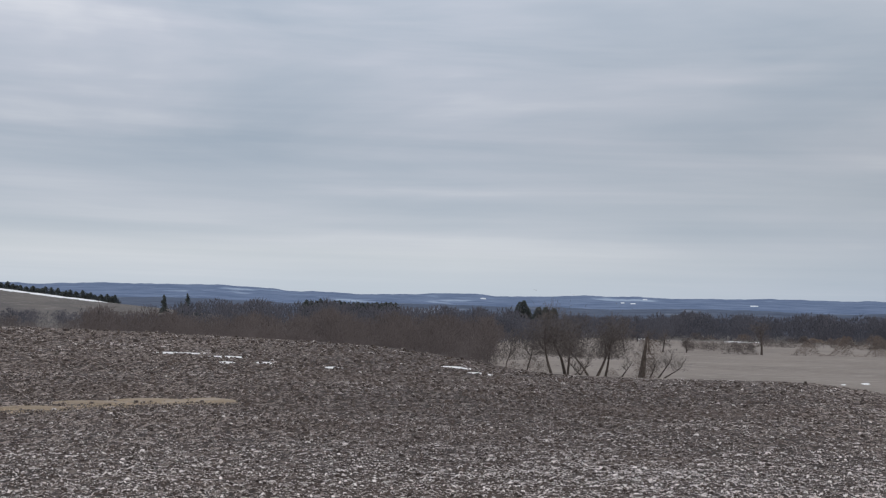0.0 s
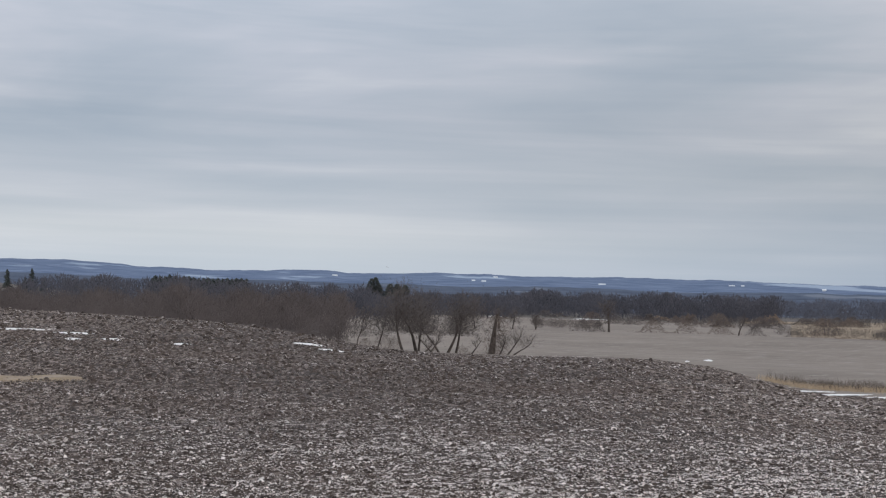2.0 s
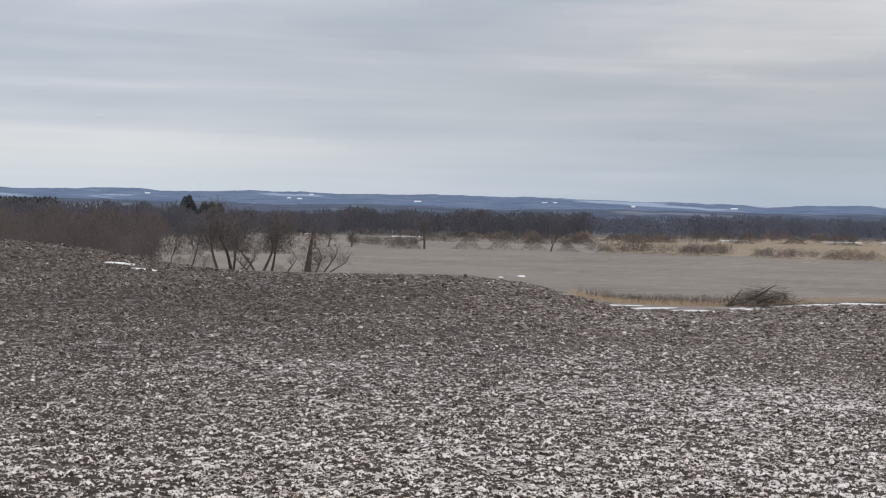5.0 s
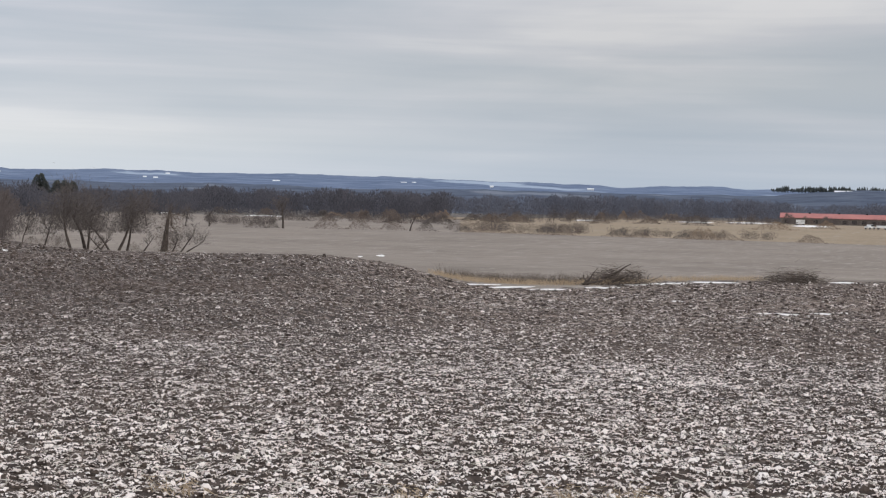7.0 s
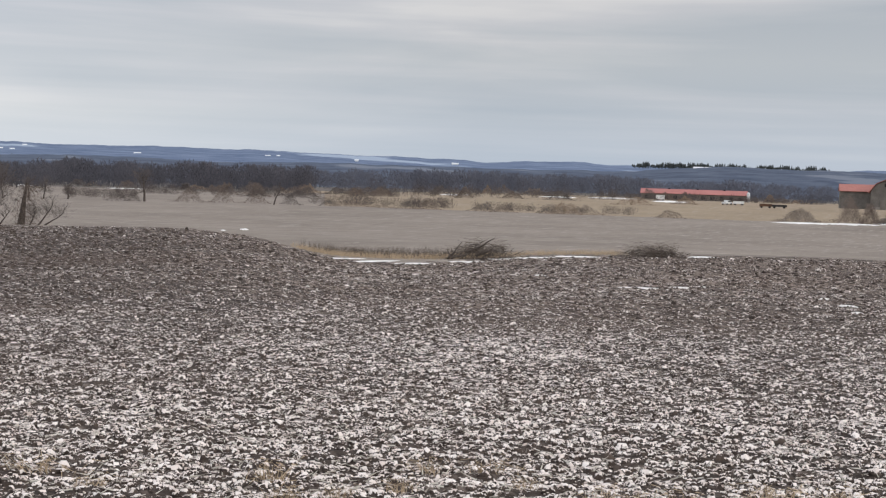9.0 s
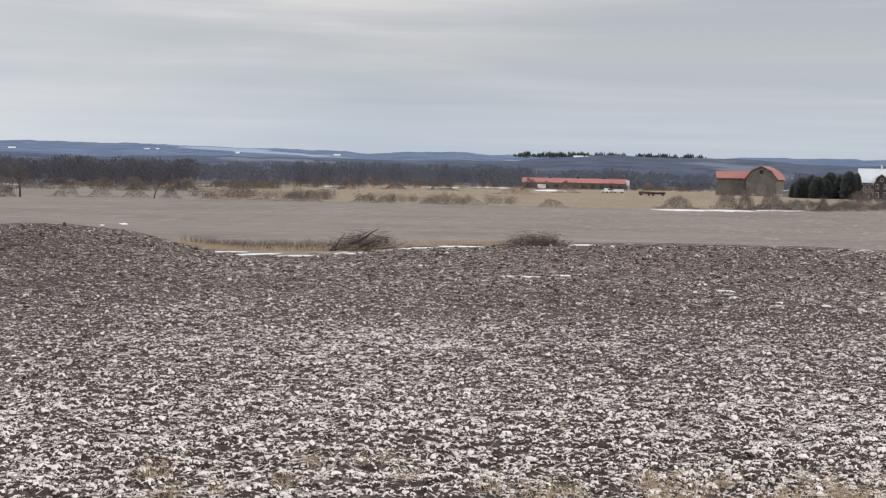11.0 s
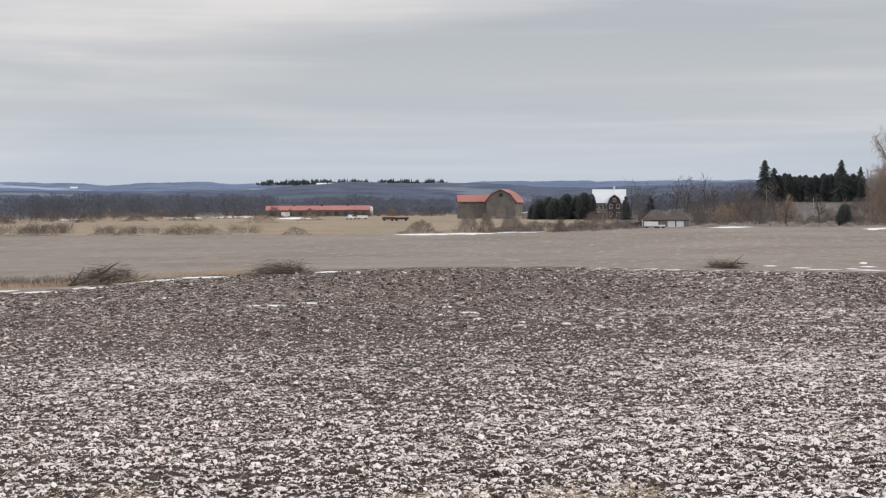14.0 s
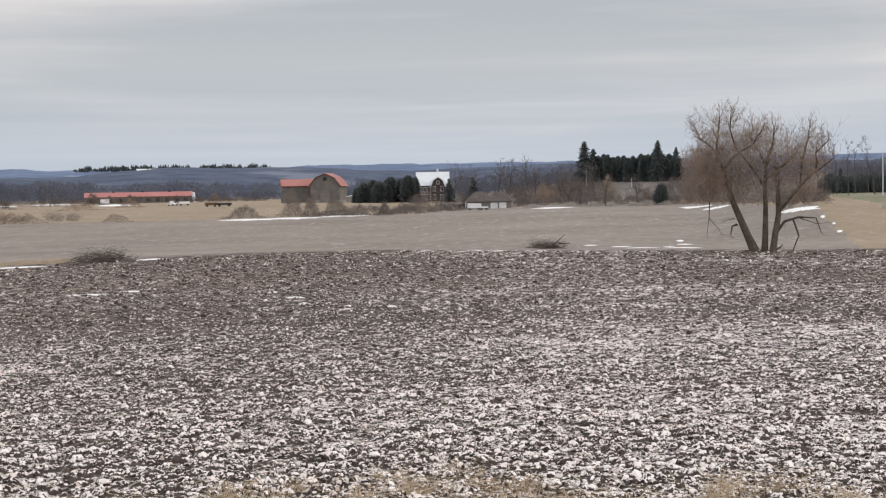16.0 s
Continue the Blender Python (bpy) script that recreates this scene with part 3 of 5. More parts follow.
def hedge_trees():
    g = "bare trees behind the ploughed brow"
    d = 232.0
    for i, (az, h, lean, girth, width) in enumerate(((2.5, 7.0, 0.1, 0.13, 0.35), (3.3, 7.4, 0.2, 0.13, 0.35), (4.31, 9.4, -0.3, 0.26, 0.42), (4.82, 10.2, -0.12, 0.3, 0.46), (4.9, 9.6, 0.06, 0.22, 0.42), (5.76, 8.8, -0.4, 0.2, 0.4), (5.98, 9.4, 0.28, 0.26, 0.42), (6.34, 8.8, 0.16, 0.22, 0.4))):
        bare_tree("bare_tree", az, d + 3 * math.sin(i * 2.1), h, "bare grey tree with a crooked trunk behind the field's brow", lean, girth, width, 3, 5, 0.022, group=g, seed=30 + i, crown_from=0.36, haze=2600 if h > 8 else 900)
    # low leaning and fallen stems
    for i, (az, lean, h) in enumerate(((4.95, 1.5, 3.6), (5.25, 0.8, 4.2), (5.6, -1.1, 4.6), (6.85, 0.85, 4.4), (8.23, 0.65, 6.0), (8.4, 1.0, 5.0), (7.95, 0.5, 4.4))):
        bare_tree("leaning_tree", az, d - 4, h, "dead tree leaning low over the field's edge", lean, 0.17, 0.35, 3, 4, 0.018, group=g, crown_from=0.35, seed=50 + i, haze=260 if az > 7 else 40)
    # the broken trunk overgrown with vines
    R.seed(61)
    t = thing("vine_covered_trunk", place(7.68, d - 4, 0.3), "broken tree trunk overgrown with brown vines", "tree")
    s, v = Shape(), Shape()
    pts, rad = limb(s, Vector((0, 0, 0)), Vector((0.22, 0, 1)), 7.0, 0.62, 0.04, 0.0, 6, 8)
    for _ in range(900):
        p = R.choice(pts[:-1]) + Vector((R.gauss(0.3, 1.0), R.gauss(0, 0.6), R.uniform(-0.3, 1.0)))
        v.spike(p, p + Vector((R.gauss(0.2, 0.5), R.gauss(0, 0.3), -R.uniform(0.1, 0.8))), 0.028)
    part("trunk", s, BARK, t)
    part("vines", v, SHRUB, t, "hanging brown vines")
    # lone trees at the far side of the mid field
    bare_tree("bare_tree", 12.2, 419, 8.5, "lone bare tree with a dark trunk at a field's edge", 0.0, 0.38, 0.5, 3, 5, 0.04, seed=70, crown_from=0.4, haze=700)
    for i, (az, h) in enumerate(((7.05, 9.0), (7.98, 6.5), (8.5, 6.0), (9.4, 4.5))):
        bare_tree("bare_tree", az, 416 + 4 * i, h, "bare tree with a fine brown crown at a field's edge", 0.0, 0.24, 0.42, 3, 4, 0.035, seed=74 + i, crown_from=0.35, haze=500)
    bare_tree("leaning_tree", 49.95, 505, 9.0, "dark crooked tree leaning over a rubble bank", -0.9, 0.4, 0.35, 3, 4, 0.03, seed=78, crown_from=0.4, haze=200)
    bare_tree("bare_tree", 50.0, 508, 9.5, "dark crooked tree on a rubble bank", 0.1, 0.36, 0.4, 3, 4, 0.03, seed=79, crown_from=0.4, haze=500)
    bare_tree("bare_tree", 17.08, 416, 6.0, "small bare tree at a field's edge", 0.05, 0.25, 0.4, 3, 4, 0.05, seed=71)
    for i, (az, dd, h) in enumerate(((46.9, 640, 16), (47.3, 650, 15), (49.2, 560, 11), (49.6, 540, 11), (45.2, 700, 16), (48.3, 600, 12), (51.0, 480, 9), (52.2, 520, 10), (48.0, 700, 15), (45.8, 690, 14), (50.6, 600, 13), (56.0, 560, 12), (54.7, 520, 11))):
        bare_tree("bare_tree", az, dd, h, "tall bare tree among the farm buildings", R.gauss(0, 0.08), 0.3, 0.4, 3, 4, 0.05, group="bare trees round the farm", seed=80 + i, haze=300)
    for i in range(9):
        az = 58.9 + i * 0.36 + 0.1 * math.sin(i * 3.0)
        bare_tree("poplar_tree", az, 318 + 8 * math.sin(i * 1.7), R.uniform(12.8, 15.2), "slender bare poplar in a row beside the lawn", 0.0, 0.1, 0.15, 3, 4, 0.02, group="row of bare poplars", crown_from=0.45, seed=100 + i)


hedge_trees()


# ---------------------------------------------------------------- shrubs
def shrub(az, d, width, height, mat, label, seed, group="shrubs along the field's edge", twig=0.028, n=0):
    R.seed(seed)
    t = thing("shrub", place(az, d, 0.15), label, "shrub", group)
    stems, twigs = Shape(), Shape()
    for _ in range(n or int(4 + width * 1.2)):
        x = R.uniform(-0.5, 0.5) * width
        h = height * (1 - 0.7 * (2 * x / width) ** 2) * R.uniform(0.4, 0.8)
        limb(stems, Vector((x * 0.8, R.gauss(0, width * 0.1), 0)), Vector((x / width + R.gauss(0, 0.15), R.gauss(0, 0.2), 1)), h, 0.035, 0.12, 0.02, 4, 3)
    for _ in range(int(min(1000, 100 + 36 * width * height))):
        x, z = R.gauss(0, 0.29) * width, R.random() ** 0.62
        top = height * max(0.15, 1 - (2 * x / width) ** 2 * 0.8) * (0.75 + 0.5 * float(rough2(x + seed, 0.0, 1.3, 3)))
        p = Vector((x, R.gauss(0, width * 0.15), z * top * 0.85))
        twigs.spike(p, p + Vector((R.gauss(0, 0.42), R.gauss(0, 0.42), R.uniform(0.05, 0.8))) * (0.4 + height * 0.16), twig * 0.8)
    part("stem_mass", stems, BARK, t)
    part("twig_mass", twigs, mat, t)


def shrubs():
    brown, gold, grey_ = "bare brown shrub at the edge of a tan field", "golden-twigged willow shrub at a field's edge", "bare grey-brown thicket by the field's edge"
    rows = ((13.85, 0.94, 0.55, 0), (15.13, 0.83, 0.5, 0), (11.2, 0.66, 0.5, 2), (11.8, 0.4, 0.5, 2), (16.4, 0.9, 0.5, 0), (17.7, 0.6, 0.6, 1), (20.0, 1.3, 0.4, 0), (19.2, 0.7, 0.35, 0),
            (21.2, 1.1, 0.16, 2), (22.3, 1.0, 0.5, 0), (23.0, 0.7, 0.6, 1), (25.1, 1.0, 0.4, 0), (25.9, 0.9, 0.35, 2), (28.3, 1.1, 0.65, 1), (29.0, 1.3, 0.5, 0), (27.6, 0.9, 0.3, 2),
            (32.3, 1.0, 0.35, 0), (37.1, 1.15, 0.55, 2), (38.95, 0.7, 1.0, 0), (39.6, 0.5, 0.85, 0), (40.6, 0.9, 0.8, 2), (41.4, 0.8, 0.55, 2), (42.5, 0.5, 0.6, 2), (43.2, 1.0, 0.5, 2), (43.75, 1.3, 0.75, 2), (47.1, 0.5, 0.6, 1),
            (44.7, 0.9, 0.35, 2), (45.2, 0.6, 0.3, 2), (48.75, 1.35, 0.95, 1), (49.9, 0.9, 0.4, 2), (51.1, 1.05, 1.15, 1), (50.4, 0.8, 0.5, 2), (52.0, 0.9, 0.4, 2), (53.1, 0.9, 0.7, 2), (54.0, 0.9, 0.8, 0), (52.6, 0.6, 0.9, 0), (47.9, 0.6, 0.4, 2))
    for i, (az, wide, tall, kind) in enumerate(rows):
        d = 421 + 88 * float(smooth((az - 42) / 5)) + 3 * math.sin(i * 1.9)
        m = d / 57.3
        if 16 < az < 32:
            tall, kind = tall * 0.8, kind if az > 28 else (0, 2)[i % 2]
        shrub(az, d, wide * m, tall * m, (SHRUB, GOLD, TWIG)[kind], (brown, gold, grey_)[kind], 200 + i)
    for i, (az, wide, tall) in enumerate(((2.85, 2.6, 2.6), (3.5, 3.4, 3.4), (3.95, 2.4, 2.6), (5.4, 2.4, 1.8), (6.6, 2.6, 1.6))):
        shrub(az, 236, wide, tall, SHRUB, "reddish-brown bare shrub among leaning trees", 520 + i, "shrubs under the leaning trees", 0.016)
    for i, (az, el, wide, tall) in enumerate(((44.15, -0.62, 6.0, 4.6), (44.7, -0.7, 6.5, 3.6), (48.68, -0.72, 8.0, 7.6), (51.1, -0.66, 6.5, 9.0), (52.38, -0.62, 5.5, 4.8), (54.0, -0.7, 6.0, 6.0), (49.2, -0.75, 5.0, 4.0), (47.8, -0.72, 4.0, 3.4), (51.5, -0.7, 3.4, 3.2))):
        shrub(az, reach(az, el, 200), wide, tall, (SHRUB, TWIG, GOLD, GOLD, SHRUB, SHRUB, TWIG, SHRUB, TWIG)[i], "rounded bare brown shrub at the farm's edge", 530 + i, "shrubs round the farm", 0.024)
    for i, (az, wide, tall) in enumerate(((43.75, 4.5, 5.0), (44.1, 6.0, 6.0), (45.4, 5.0, 4.0))):
        shrub(az, 574, wide, tall, SHRUB, "bare brown shrub before the farmhouse", 620 + i, "shrubs round the farm", 0.03)
    thick = "bare brown thicket behind the willow"
    for i in range(16):
        az = 53.2 + i * 0.37
        shrub(az, reach(az, -0.8, 220) + 4 * math.sin(i * 2.2), 4.5 + math.sin(i * 1.3), 3.4 + 1.1 * math.sin(i * 1.9), (SHRUB, TWIG, GOLD, SHRUB)[i % 4], thick, 540 + i, "thickets behind the willow", 0.02)
    low_ = "low grey brush along the field's edge"
    for i in range(22):
        az = 40.2 + i * 0.62
        d = 424 + 88 * float(smooth((az - 42) / 5))
        shrub(az, d + 4, 8.0, 2.4 + 0.9 * math.sin(i * 2.7), TWIG, low_, 570 + i, "brush along the farm", 0.03)
    for i, (az, wide, tall) in enumerate(((38.95, 6.5, 8.0), (39.7, 4.5, 6.5), (40.6, 6.5, 6.5), (43.9, 7.5, 6.0), (37.1, 9.0, 4.5), (42.45, 3.5, 4.5))):
        shrub(az, 428 + 88 * float(smooth((az - 42) / 5)), wide, tall, SHRUB, "tall bare shrub standing before the barn", 600 + i, "tall shrubs before the farm", 0.028)
    # scattered shrubs over the farther fields
    R.seed(5)
    for i in range(46):
        az, d = R.uniform(9, 38), R.uniform(560, 900)
        kind = R.choice((0, 2, 2, 2, 0, 1))
        shrub(az, d, R.uniform(5, 13), R.uniform(2.5, 6), (SHRUB, GOLD, TWIG)[kind], (brown, gold, grey_)[kind], 300 + i, "shrubs on the far fields", 0.05, 6)
        R.seed(400 + i)
    for i, (az, wide) in enumerate(((19.9, 3.0), (20.6, 2.6), (21.4, 3.0), (22.0, 2.4), (23.0, 2.5))):
        shrub(az, reach(az, -2.95) + 6, wide, 0.9, BRUSH, "low dead weeds beside a snowy ditch", 500 + i, "weeds along the ditch", 0.012, 6)


shrubs()


# ---------------------------------------------------------------- brush piles
def brush_pile(az, el, width, height, seed, label, log=False, start=6.0, mat=None, group="brush piles on the field's brow"):
    R.seed(seed)
    t = thing("brush_pile", place(az, reach(az, el, start) + 2.0, 0.1), label, "brush pile", group)
    sticks, twigs = Shape(), Shape()
    for _ in range(int(width * 22)):
        x = R.gauss(0, width * 0.22)
        top = height * math.exp(-((2.2 * x / width) ** 2))
        p = Vector((x, R.gauss(0, width * 0.16), R.uniform(0, top * 0.8)))
        d = Vector((R.gauss(0, 1), R.gauss(0, 0.7), R.gauss(0.0, 0.2)))
        limb(sticks, p, d, R.uniform(0.4, 1.1), R.uniform(0.02, 0.05), 0.25, 0, 3, 4)
        for _ in range(9):
            a = p + jitter(0.3)
            a.z = max(a.z, 0)
            twigs.spike(a, a + Vector((R.gauss(0, 0.6), R.gauss(0, 0.5), R.uniform(-0.2, 0.35))), 0.013)
    part("branch_tangle", sticks, BARK, t)
    part("twig_mass", twigs, mat or BRUSH, t)
    if log:
        for p, q, r in log:
            s = Shape()
            limb(s, Vector(p), Vector(q) - Vector(p), (Vector(q) - Vector(p)).length, r, 0.12, 0.03, 5, 7)
            part("log", s, BARK, t, "dark broken log")


brush_pile(25.2, -2.95, 7.0, 1.75, 601, "heap of cut brush and dark logs beside a snowy ditch", [((-2.7, -1.3, 0.1), (-1.9, -1.3, 1.6), 0.1), ((-3.0, -1.4, 0.1), (-1.0, -1.4, 0.6), 0.14), ((-2.5, -1.2, 0.1), (-2.9, -1.2, 1.0), 0.08), ((-2.8, -1.5, 0.3), (-2.1, -1.4, 1.0), 0.09), ((-1.5, -0.9, 0.7), (1.2, -0.8, 0.8), 0.14), ((-0.6, -1.0, 0.4), (0.9, -0.9, 1.1), 0.12)])
brush_pile(31.75, -2.62, 6.4, 1.15, 602, "low heap of tangled brush on the brow of a ploughed field")
brush_pile(48.7, -2.44, 4.4, 0.8, 603, "low heap of sticks with one branch rising", [((0.4, -0.3, 0.3), (2.2, -0.4, 1.2), 0.07), ((1.2, -0.3, 0.7), (2.5, -0.3, 0.6), 0.1)])


for i_, (az_, w_, h_) in enumerate(((48.2, 7, 1.2), (49.1, 6, 1.6), (49.7, 7, 1.9), (50.5, 8, 1.9), (51.2, 7, 1.5), (52.0, 6, 1.4), (52.6, 7, 2.2), (53.3, 5, 1.6))):
    brush_pile(az_, -0.84, w_, h_, 610 + i_, "pale heap of rubble and brush on the field's bank", start=200.0, mat=STALK, group="rubble heaps along the bank")


# ---------------------------------------------------------------- conifers
def spruce(az, d, height, width, label, seed, group="spruces", base=0.05, name="spruce_tree"):
    R.seed(seed)
    t = thing(name, place(az, d, 0.2), label, "tree", group)
    wood, crown = Shape(), Shape()
    wood.tube([Vector((0, 0, 0)), Vector((0, 0, height * 0.9))], [height * 0.018, 0.03], 6)
    n = 22
    for i in range(n):
        z = height * (base + (0.97 - base) * i / n)
        r = width * 0.5 * (1 - i / n) ** 0.62 * R.uniform(0.7, 1.15) + 0.15
        for j in range(9):
            a = R.uniform(0, 6.28)
            rr = r * R.uniform(0.65, 1.1)
            tip = Vector((math.cos(a) * rr, math.sin(a) * rr, z - rr * R.uniform(0.05, 0.4)))
            root = Vector((0, 0, z + 0.1 * rr))
            crown.spike(root, tip, height * 0.034)
            mid = root.lerp(tip, 0.55)
            for _ in range(2):
                crown.spike(mid, mid + (tip - root) * 0.4 + jitter(rr * 0.18), height * 0.016)
    part("trunk", wood, BARK, t)
    part("crown", crown, NEEDLE, t)
    return t


def cedar(az, d, height, width, label, seed, group="dark evergreens by the farmhouse"):
    """A dense rounded evergreen of many leafy clumps."""
    R.seed(seed)
    t = thing("evergreen_tree", place(az, d, 0.2), label, "tree", group)
    wood, crown = Shape(), Shape()
    wood.tube([Vector((0, 0, 0)), Vector((0, 0, height * 0.8))], [0.2, 0.05], 6)
    lean = R.gauss(0, 0.04)
    for _ in range(900):
        z = R.random() ** 0.8
        r = width * 0.5 * math.sqrt(max(0.03, 1 - (1.25 * z - 0.25) ** 2 * 0.98)) * R.uniform(0.55, 1.05)
        a = R.uniform(0, 6.28)
        p = Vector((math.cos(a) * r * 0.7 + lean * z * height, math.sin(a) * r * 0.7, z * height * 0.93))
        q = p + Vector((math.cos(a) * r * 0.36, math.sin(a) * r * 0.36, R.uniform(-0.1, 0.7)))
        crown.spike(p, q, R.uniform(0.25, 0.5))
    part("trunk", wood, BARK, t)
    part("crown", crown, NEEDLE, t)


def conifers():
    spruce(50.22, 690, 20.5, 15, "tall dark spruce beside an evergreen hedge", 701, base=0.02)
    spruce(50.55, 694, 16.5, 12, "dark spruce beside an evergreen hedge", 702)
    spruce(53.0, 690, 20.0, 13, "tall slender dark spruce above the hedge", 703)
    spruce(53.7, 700, 16.5, 9, "ragged dark spruce above the hedge", 704)
    spruce(59.75, 325, 5.8, 2.0, "slim dark spruce among poplars", 705)
    spruce(44.98, 583, 9.8, 7.4, "cone-shaped evergreen beside the farmhouse", 706, base=0.0)
    spruce(45.92, 572, 10.2, 7.4, "cone-shaped evergreen on the farm lawn", 707, base=0.0)
    cedar(53.08, 498, 7.6, 5.6, "broad round dark evergreen at the field's corner", 708, "evergreens at the field's corner")
    for i, (az, h, w_) in enumerate(((41.7, 8.6, 7), (42.05, 9.6, 8), (42.3, 9.0, 8), (42.75, 10.8, 9), (43.1, 9.8, 8), (43.4, 11.4, 8), (41.45, 6.4, 5), (42.5, 8.0, 8), (43.65, 10.6, 5))):
        cedar(az, 592 + 5 * math.sin(i * 2.3), h, w_, "dense dark evergreen tree beside the farmhouse", 720 + i)
    for i in range(17):
        cedar(50.75 + i * 0.19, 696 + 4 * math.sin(i * 1.9), 13.0 + 1.2 * math.sin(i * 1.3) * math.sin(i * 0.7), 6.5, "dark evergreen in a tall hedge", 740 + i, "tall evergreen hedge")
    for i in range(14):
        cedar(59.15 + i * 0.22, 330 + 2 * math.sin(i * 1.9), 3.9 + 0.5 * math.sin(i * 1.7) * math.sin(i), 3.4, "dark evergreen in a clipped hedge by the lawn", 760 + i, "low evergreen hedge")
    # dark firs on the left hill and along the valley
    for i in range(26):
        az = -16.9 + i * 0.18 + 0.05 * math.sin(i * 5.0)
        spruce(az, 1010, R.uniform(4.0, 7.0), 10, "dark fir on the rim of a bare hill", 780 + i, "firs along the hill")
    for i, (az, h) in enumerate(((-10.6, 15), (-9.72, 17), (-9.95, 11), (-9.3, 10))):
        spruce(az, 905, h - 3, 7.5, "lone dark fir above the bare woods", 810 + i, "lone firs above the woods")
    for i in range(20):
        spruce(-5.2 + i * 0.18, 1130, R.uniform(18.5, 20.5), 22, "dark pine in a far row above the woods", 820 + i, "far pine row", name="pine_tree")
    for i, (az, h) in enumerate(((2.95, 21), (3.12, 22), (3.35, 18), (3.7, 18), (4.0, 18), (4.3, 17.5))):
        cedar(az, 905, h, 9, "broad dark pine above the bare woods", 845 + i, "pines above the woods")
    spruce(-13.2, 250, 6.0, 2.2, "small dark fir behind the ploughed brow", 860)


conifers()


# ---------------------------------------------------------------- woods
def tree_pattern(seed, twigs, twig_r, boughs=2, spread=0.34, stem=0.012):
    """One bare tree, one metre high, as arrays."""
    R.seed(seed)
    s = Shape()
    pts, rad = limb(s, Vector((0, 0, 0)), Vector((R.gauss(0, 0.08), 0, 1)), 0.72, stem, 0.05, 0.02, 4, 4)
    for i in range(2, len(pts)):
        for _ in range(boughs):
            limb(s, pts[i], Vector((R.gauss(0, 1), R.gauss(0, 1), R.uniform(0.5, 1.3))), R.uniform(0.2, 0.36), 0.008, 0.15, 0.05, 2, 3)
    for _ in range(twigs):
        a, z = R.uniform(0, 6.28), R.betavariate(1.6, 1.4)
        r = spread * math.sin(math.pi * (0.12 + 0.8 * z)) * math.sqrt(R.random())
        p = Vector((math.cos(a) * r, math.sin(a) * r, 0.06 + 0.8 * z))
        s.spike(p, p + Vector((math.cos(a) * 0.06, math.sin(a) * 0.06, 0)) * R.random() + Vector((R.gauss(0, 0.03), R.gauss(0, 0.03), R.uniform(0.04, 0.14))), twig_r)
    tri = []
    for f in s.f:
        tri += [(f[0], f[i], f[i + 1]) for i in range(1, len(f) - 1)]
    return np.array([tuple(v) for v in s.v], np.float32), np.array(tri, np.int32)


def woods(name, label, mat, rows, patterns, seed):
    """Many trees as one mass; rows: azimuth from, to, distance from, to, trees, lowest and highest tree."""
    rng = np.random.default_rng(seed)
    vs, fs, tones, n = [], [], [], 0
    for a0, a1, d0, d1, count, h0, h1 in rows:
        for _ in range(count):
            az, d = rng.uniform(a0, a1), rng.uniform(d0, d1)
            clump = 0.55 * float(rough2(az, 0.0, 0.9, 55)) + 0.45 * float(rough2(az, 0.0, 0.31, 56))
            h = h0 + (h1 - h0) * np.clip(0.5 * rng.random() + 0.75 * clump - 0.1, 0, 1)
            v, f = patterns[rng.integers(len(patterns))]
            t, wide = rng.uniform(0, 6.28), rng.uniform(0.8, 1.25)
            p = spot(az, d, -0.3)
            c, s_ = math.cos(t) * h * wide, math.sin(t) * h * wide
            vs.append(np.stack([v[:, 0] * c - v[:, 1] * s_ + p.x, v[:, 0] * s_ + v[:, 1] * c + p.y, v[:, 2] * h + p.z], -1))
            fs.append(f + n)
            tones.append(np.full(len(v), 0.5 * rng.random() + 0.5 * float(rough2(p.x, p.y, 22.0, 77))))
            n += len(v)
    v, f = np.concatenate(vs), np.concatenate(fs)
    me = bpy.data.meshes.new(name)
    me.vertices.add(len(v))
    me.vertices.foreach_set("co", v.astype(np.float32).ravel())
    me.loops.add(f.size)
    me.loops.foreach_set("vertex_index", f.ravel())
    me.polygons.add(len(f))
    me.polygons.foreach_set("loop_start", np.arange(0, f.size, 3, dtype=np.int32))
    me.materials.append(mat)
    me.update(calc_edges=True)
    me.attributes.new("tone", "FLOAT", "POINT").data.foreach_set("value", np.concatenate(tones).astype(np.float32))
    return tagged(new(name, me), label, "woods", kind="stuff")


NEAR_TREES = [tree_pattern(900 + i, 140, 0.0062, 1, 0.36, 0.007) for i in range(8)]
LOW_TREES = [tree_pattern(960 + i, 54, 0.014, 0, 0.46) for i in range(6)]
FAR_TREES = [tree_pattern(920 + i, 68, 0.018, 0, 0.42, 0.007) for i in range(8)]
woods("near_woods", "dense bare brown woods behind the ploughed brow", WOOD_NEAR, (
    (-18, -13, 300, 420, 90, 4, 8), (-13.5, -10, 300, 420, 80, 5, 12), (-10.5, -5, 290, 430, 160, 6, 11.5), (-5, 2.1, 280, 420, 200, 6, 12), (-11, 1.3, 262, 290, 100, 4, 9), (0.6, 2.0, 240, 270, 16, 4, 7)), NEAR_TREES, 1)
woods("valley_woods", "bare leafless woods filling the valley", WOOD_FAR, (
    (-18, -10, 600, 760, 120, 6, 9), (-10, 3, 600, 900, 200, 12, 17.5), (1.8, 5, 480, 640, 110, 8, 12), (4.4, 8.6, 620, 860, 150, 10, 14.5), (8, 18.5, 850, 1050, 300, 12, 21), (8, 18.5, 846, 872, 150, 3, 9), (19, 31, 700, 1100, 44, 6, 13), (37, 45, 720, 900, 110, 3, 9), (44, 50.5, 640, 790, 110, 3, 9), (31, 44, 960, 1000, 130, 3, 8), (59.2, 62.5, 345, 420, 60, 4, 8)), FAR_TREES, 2)
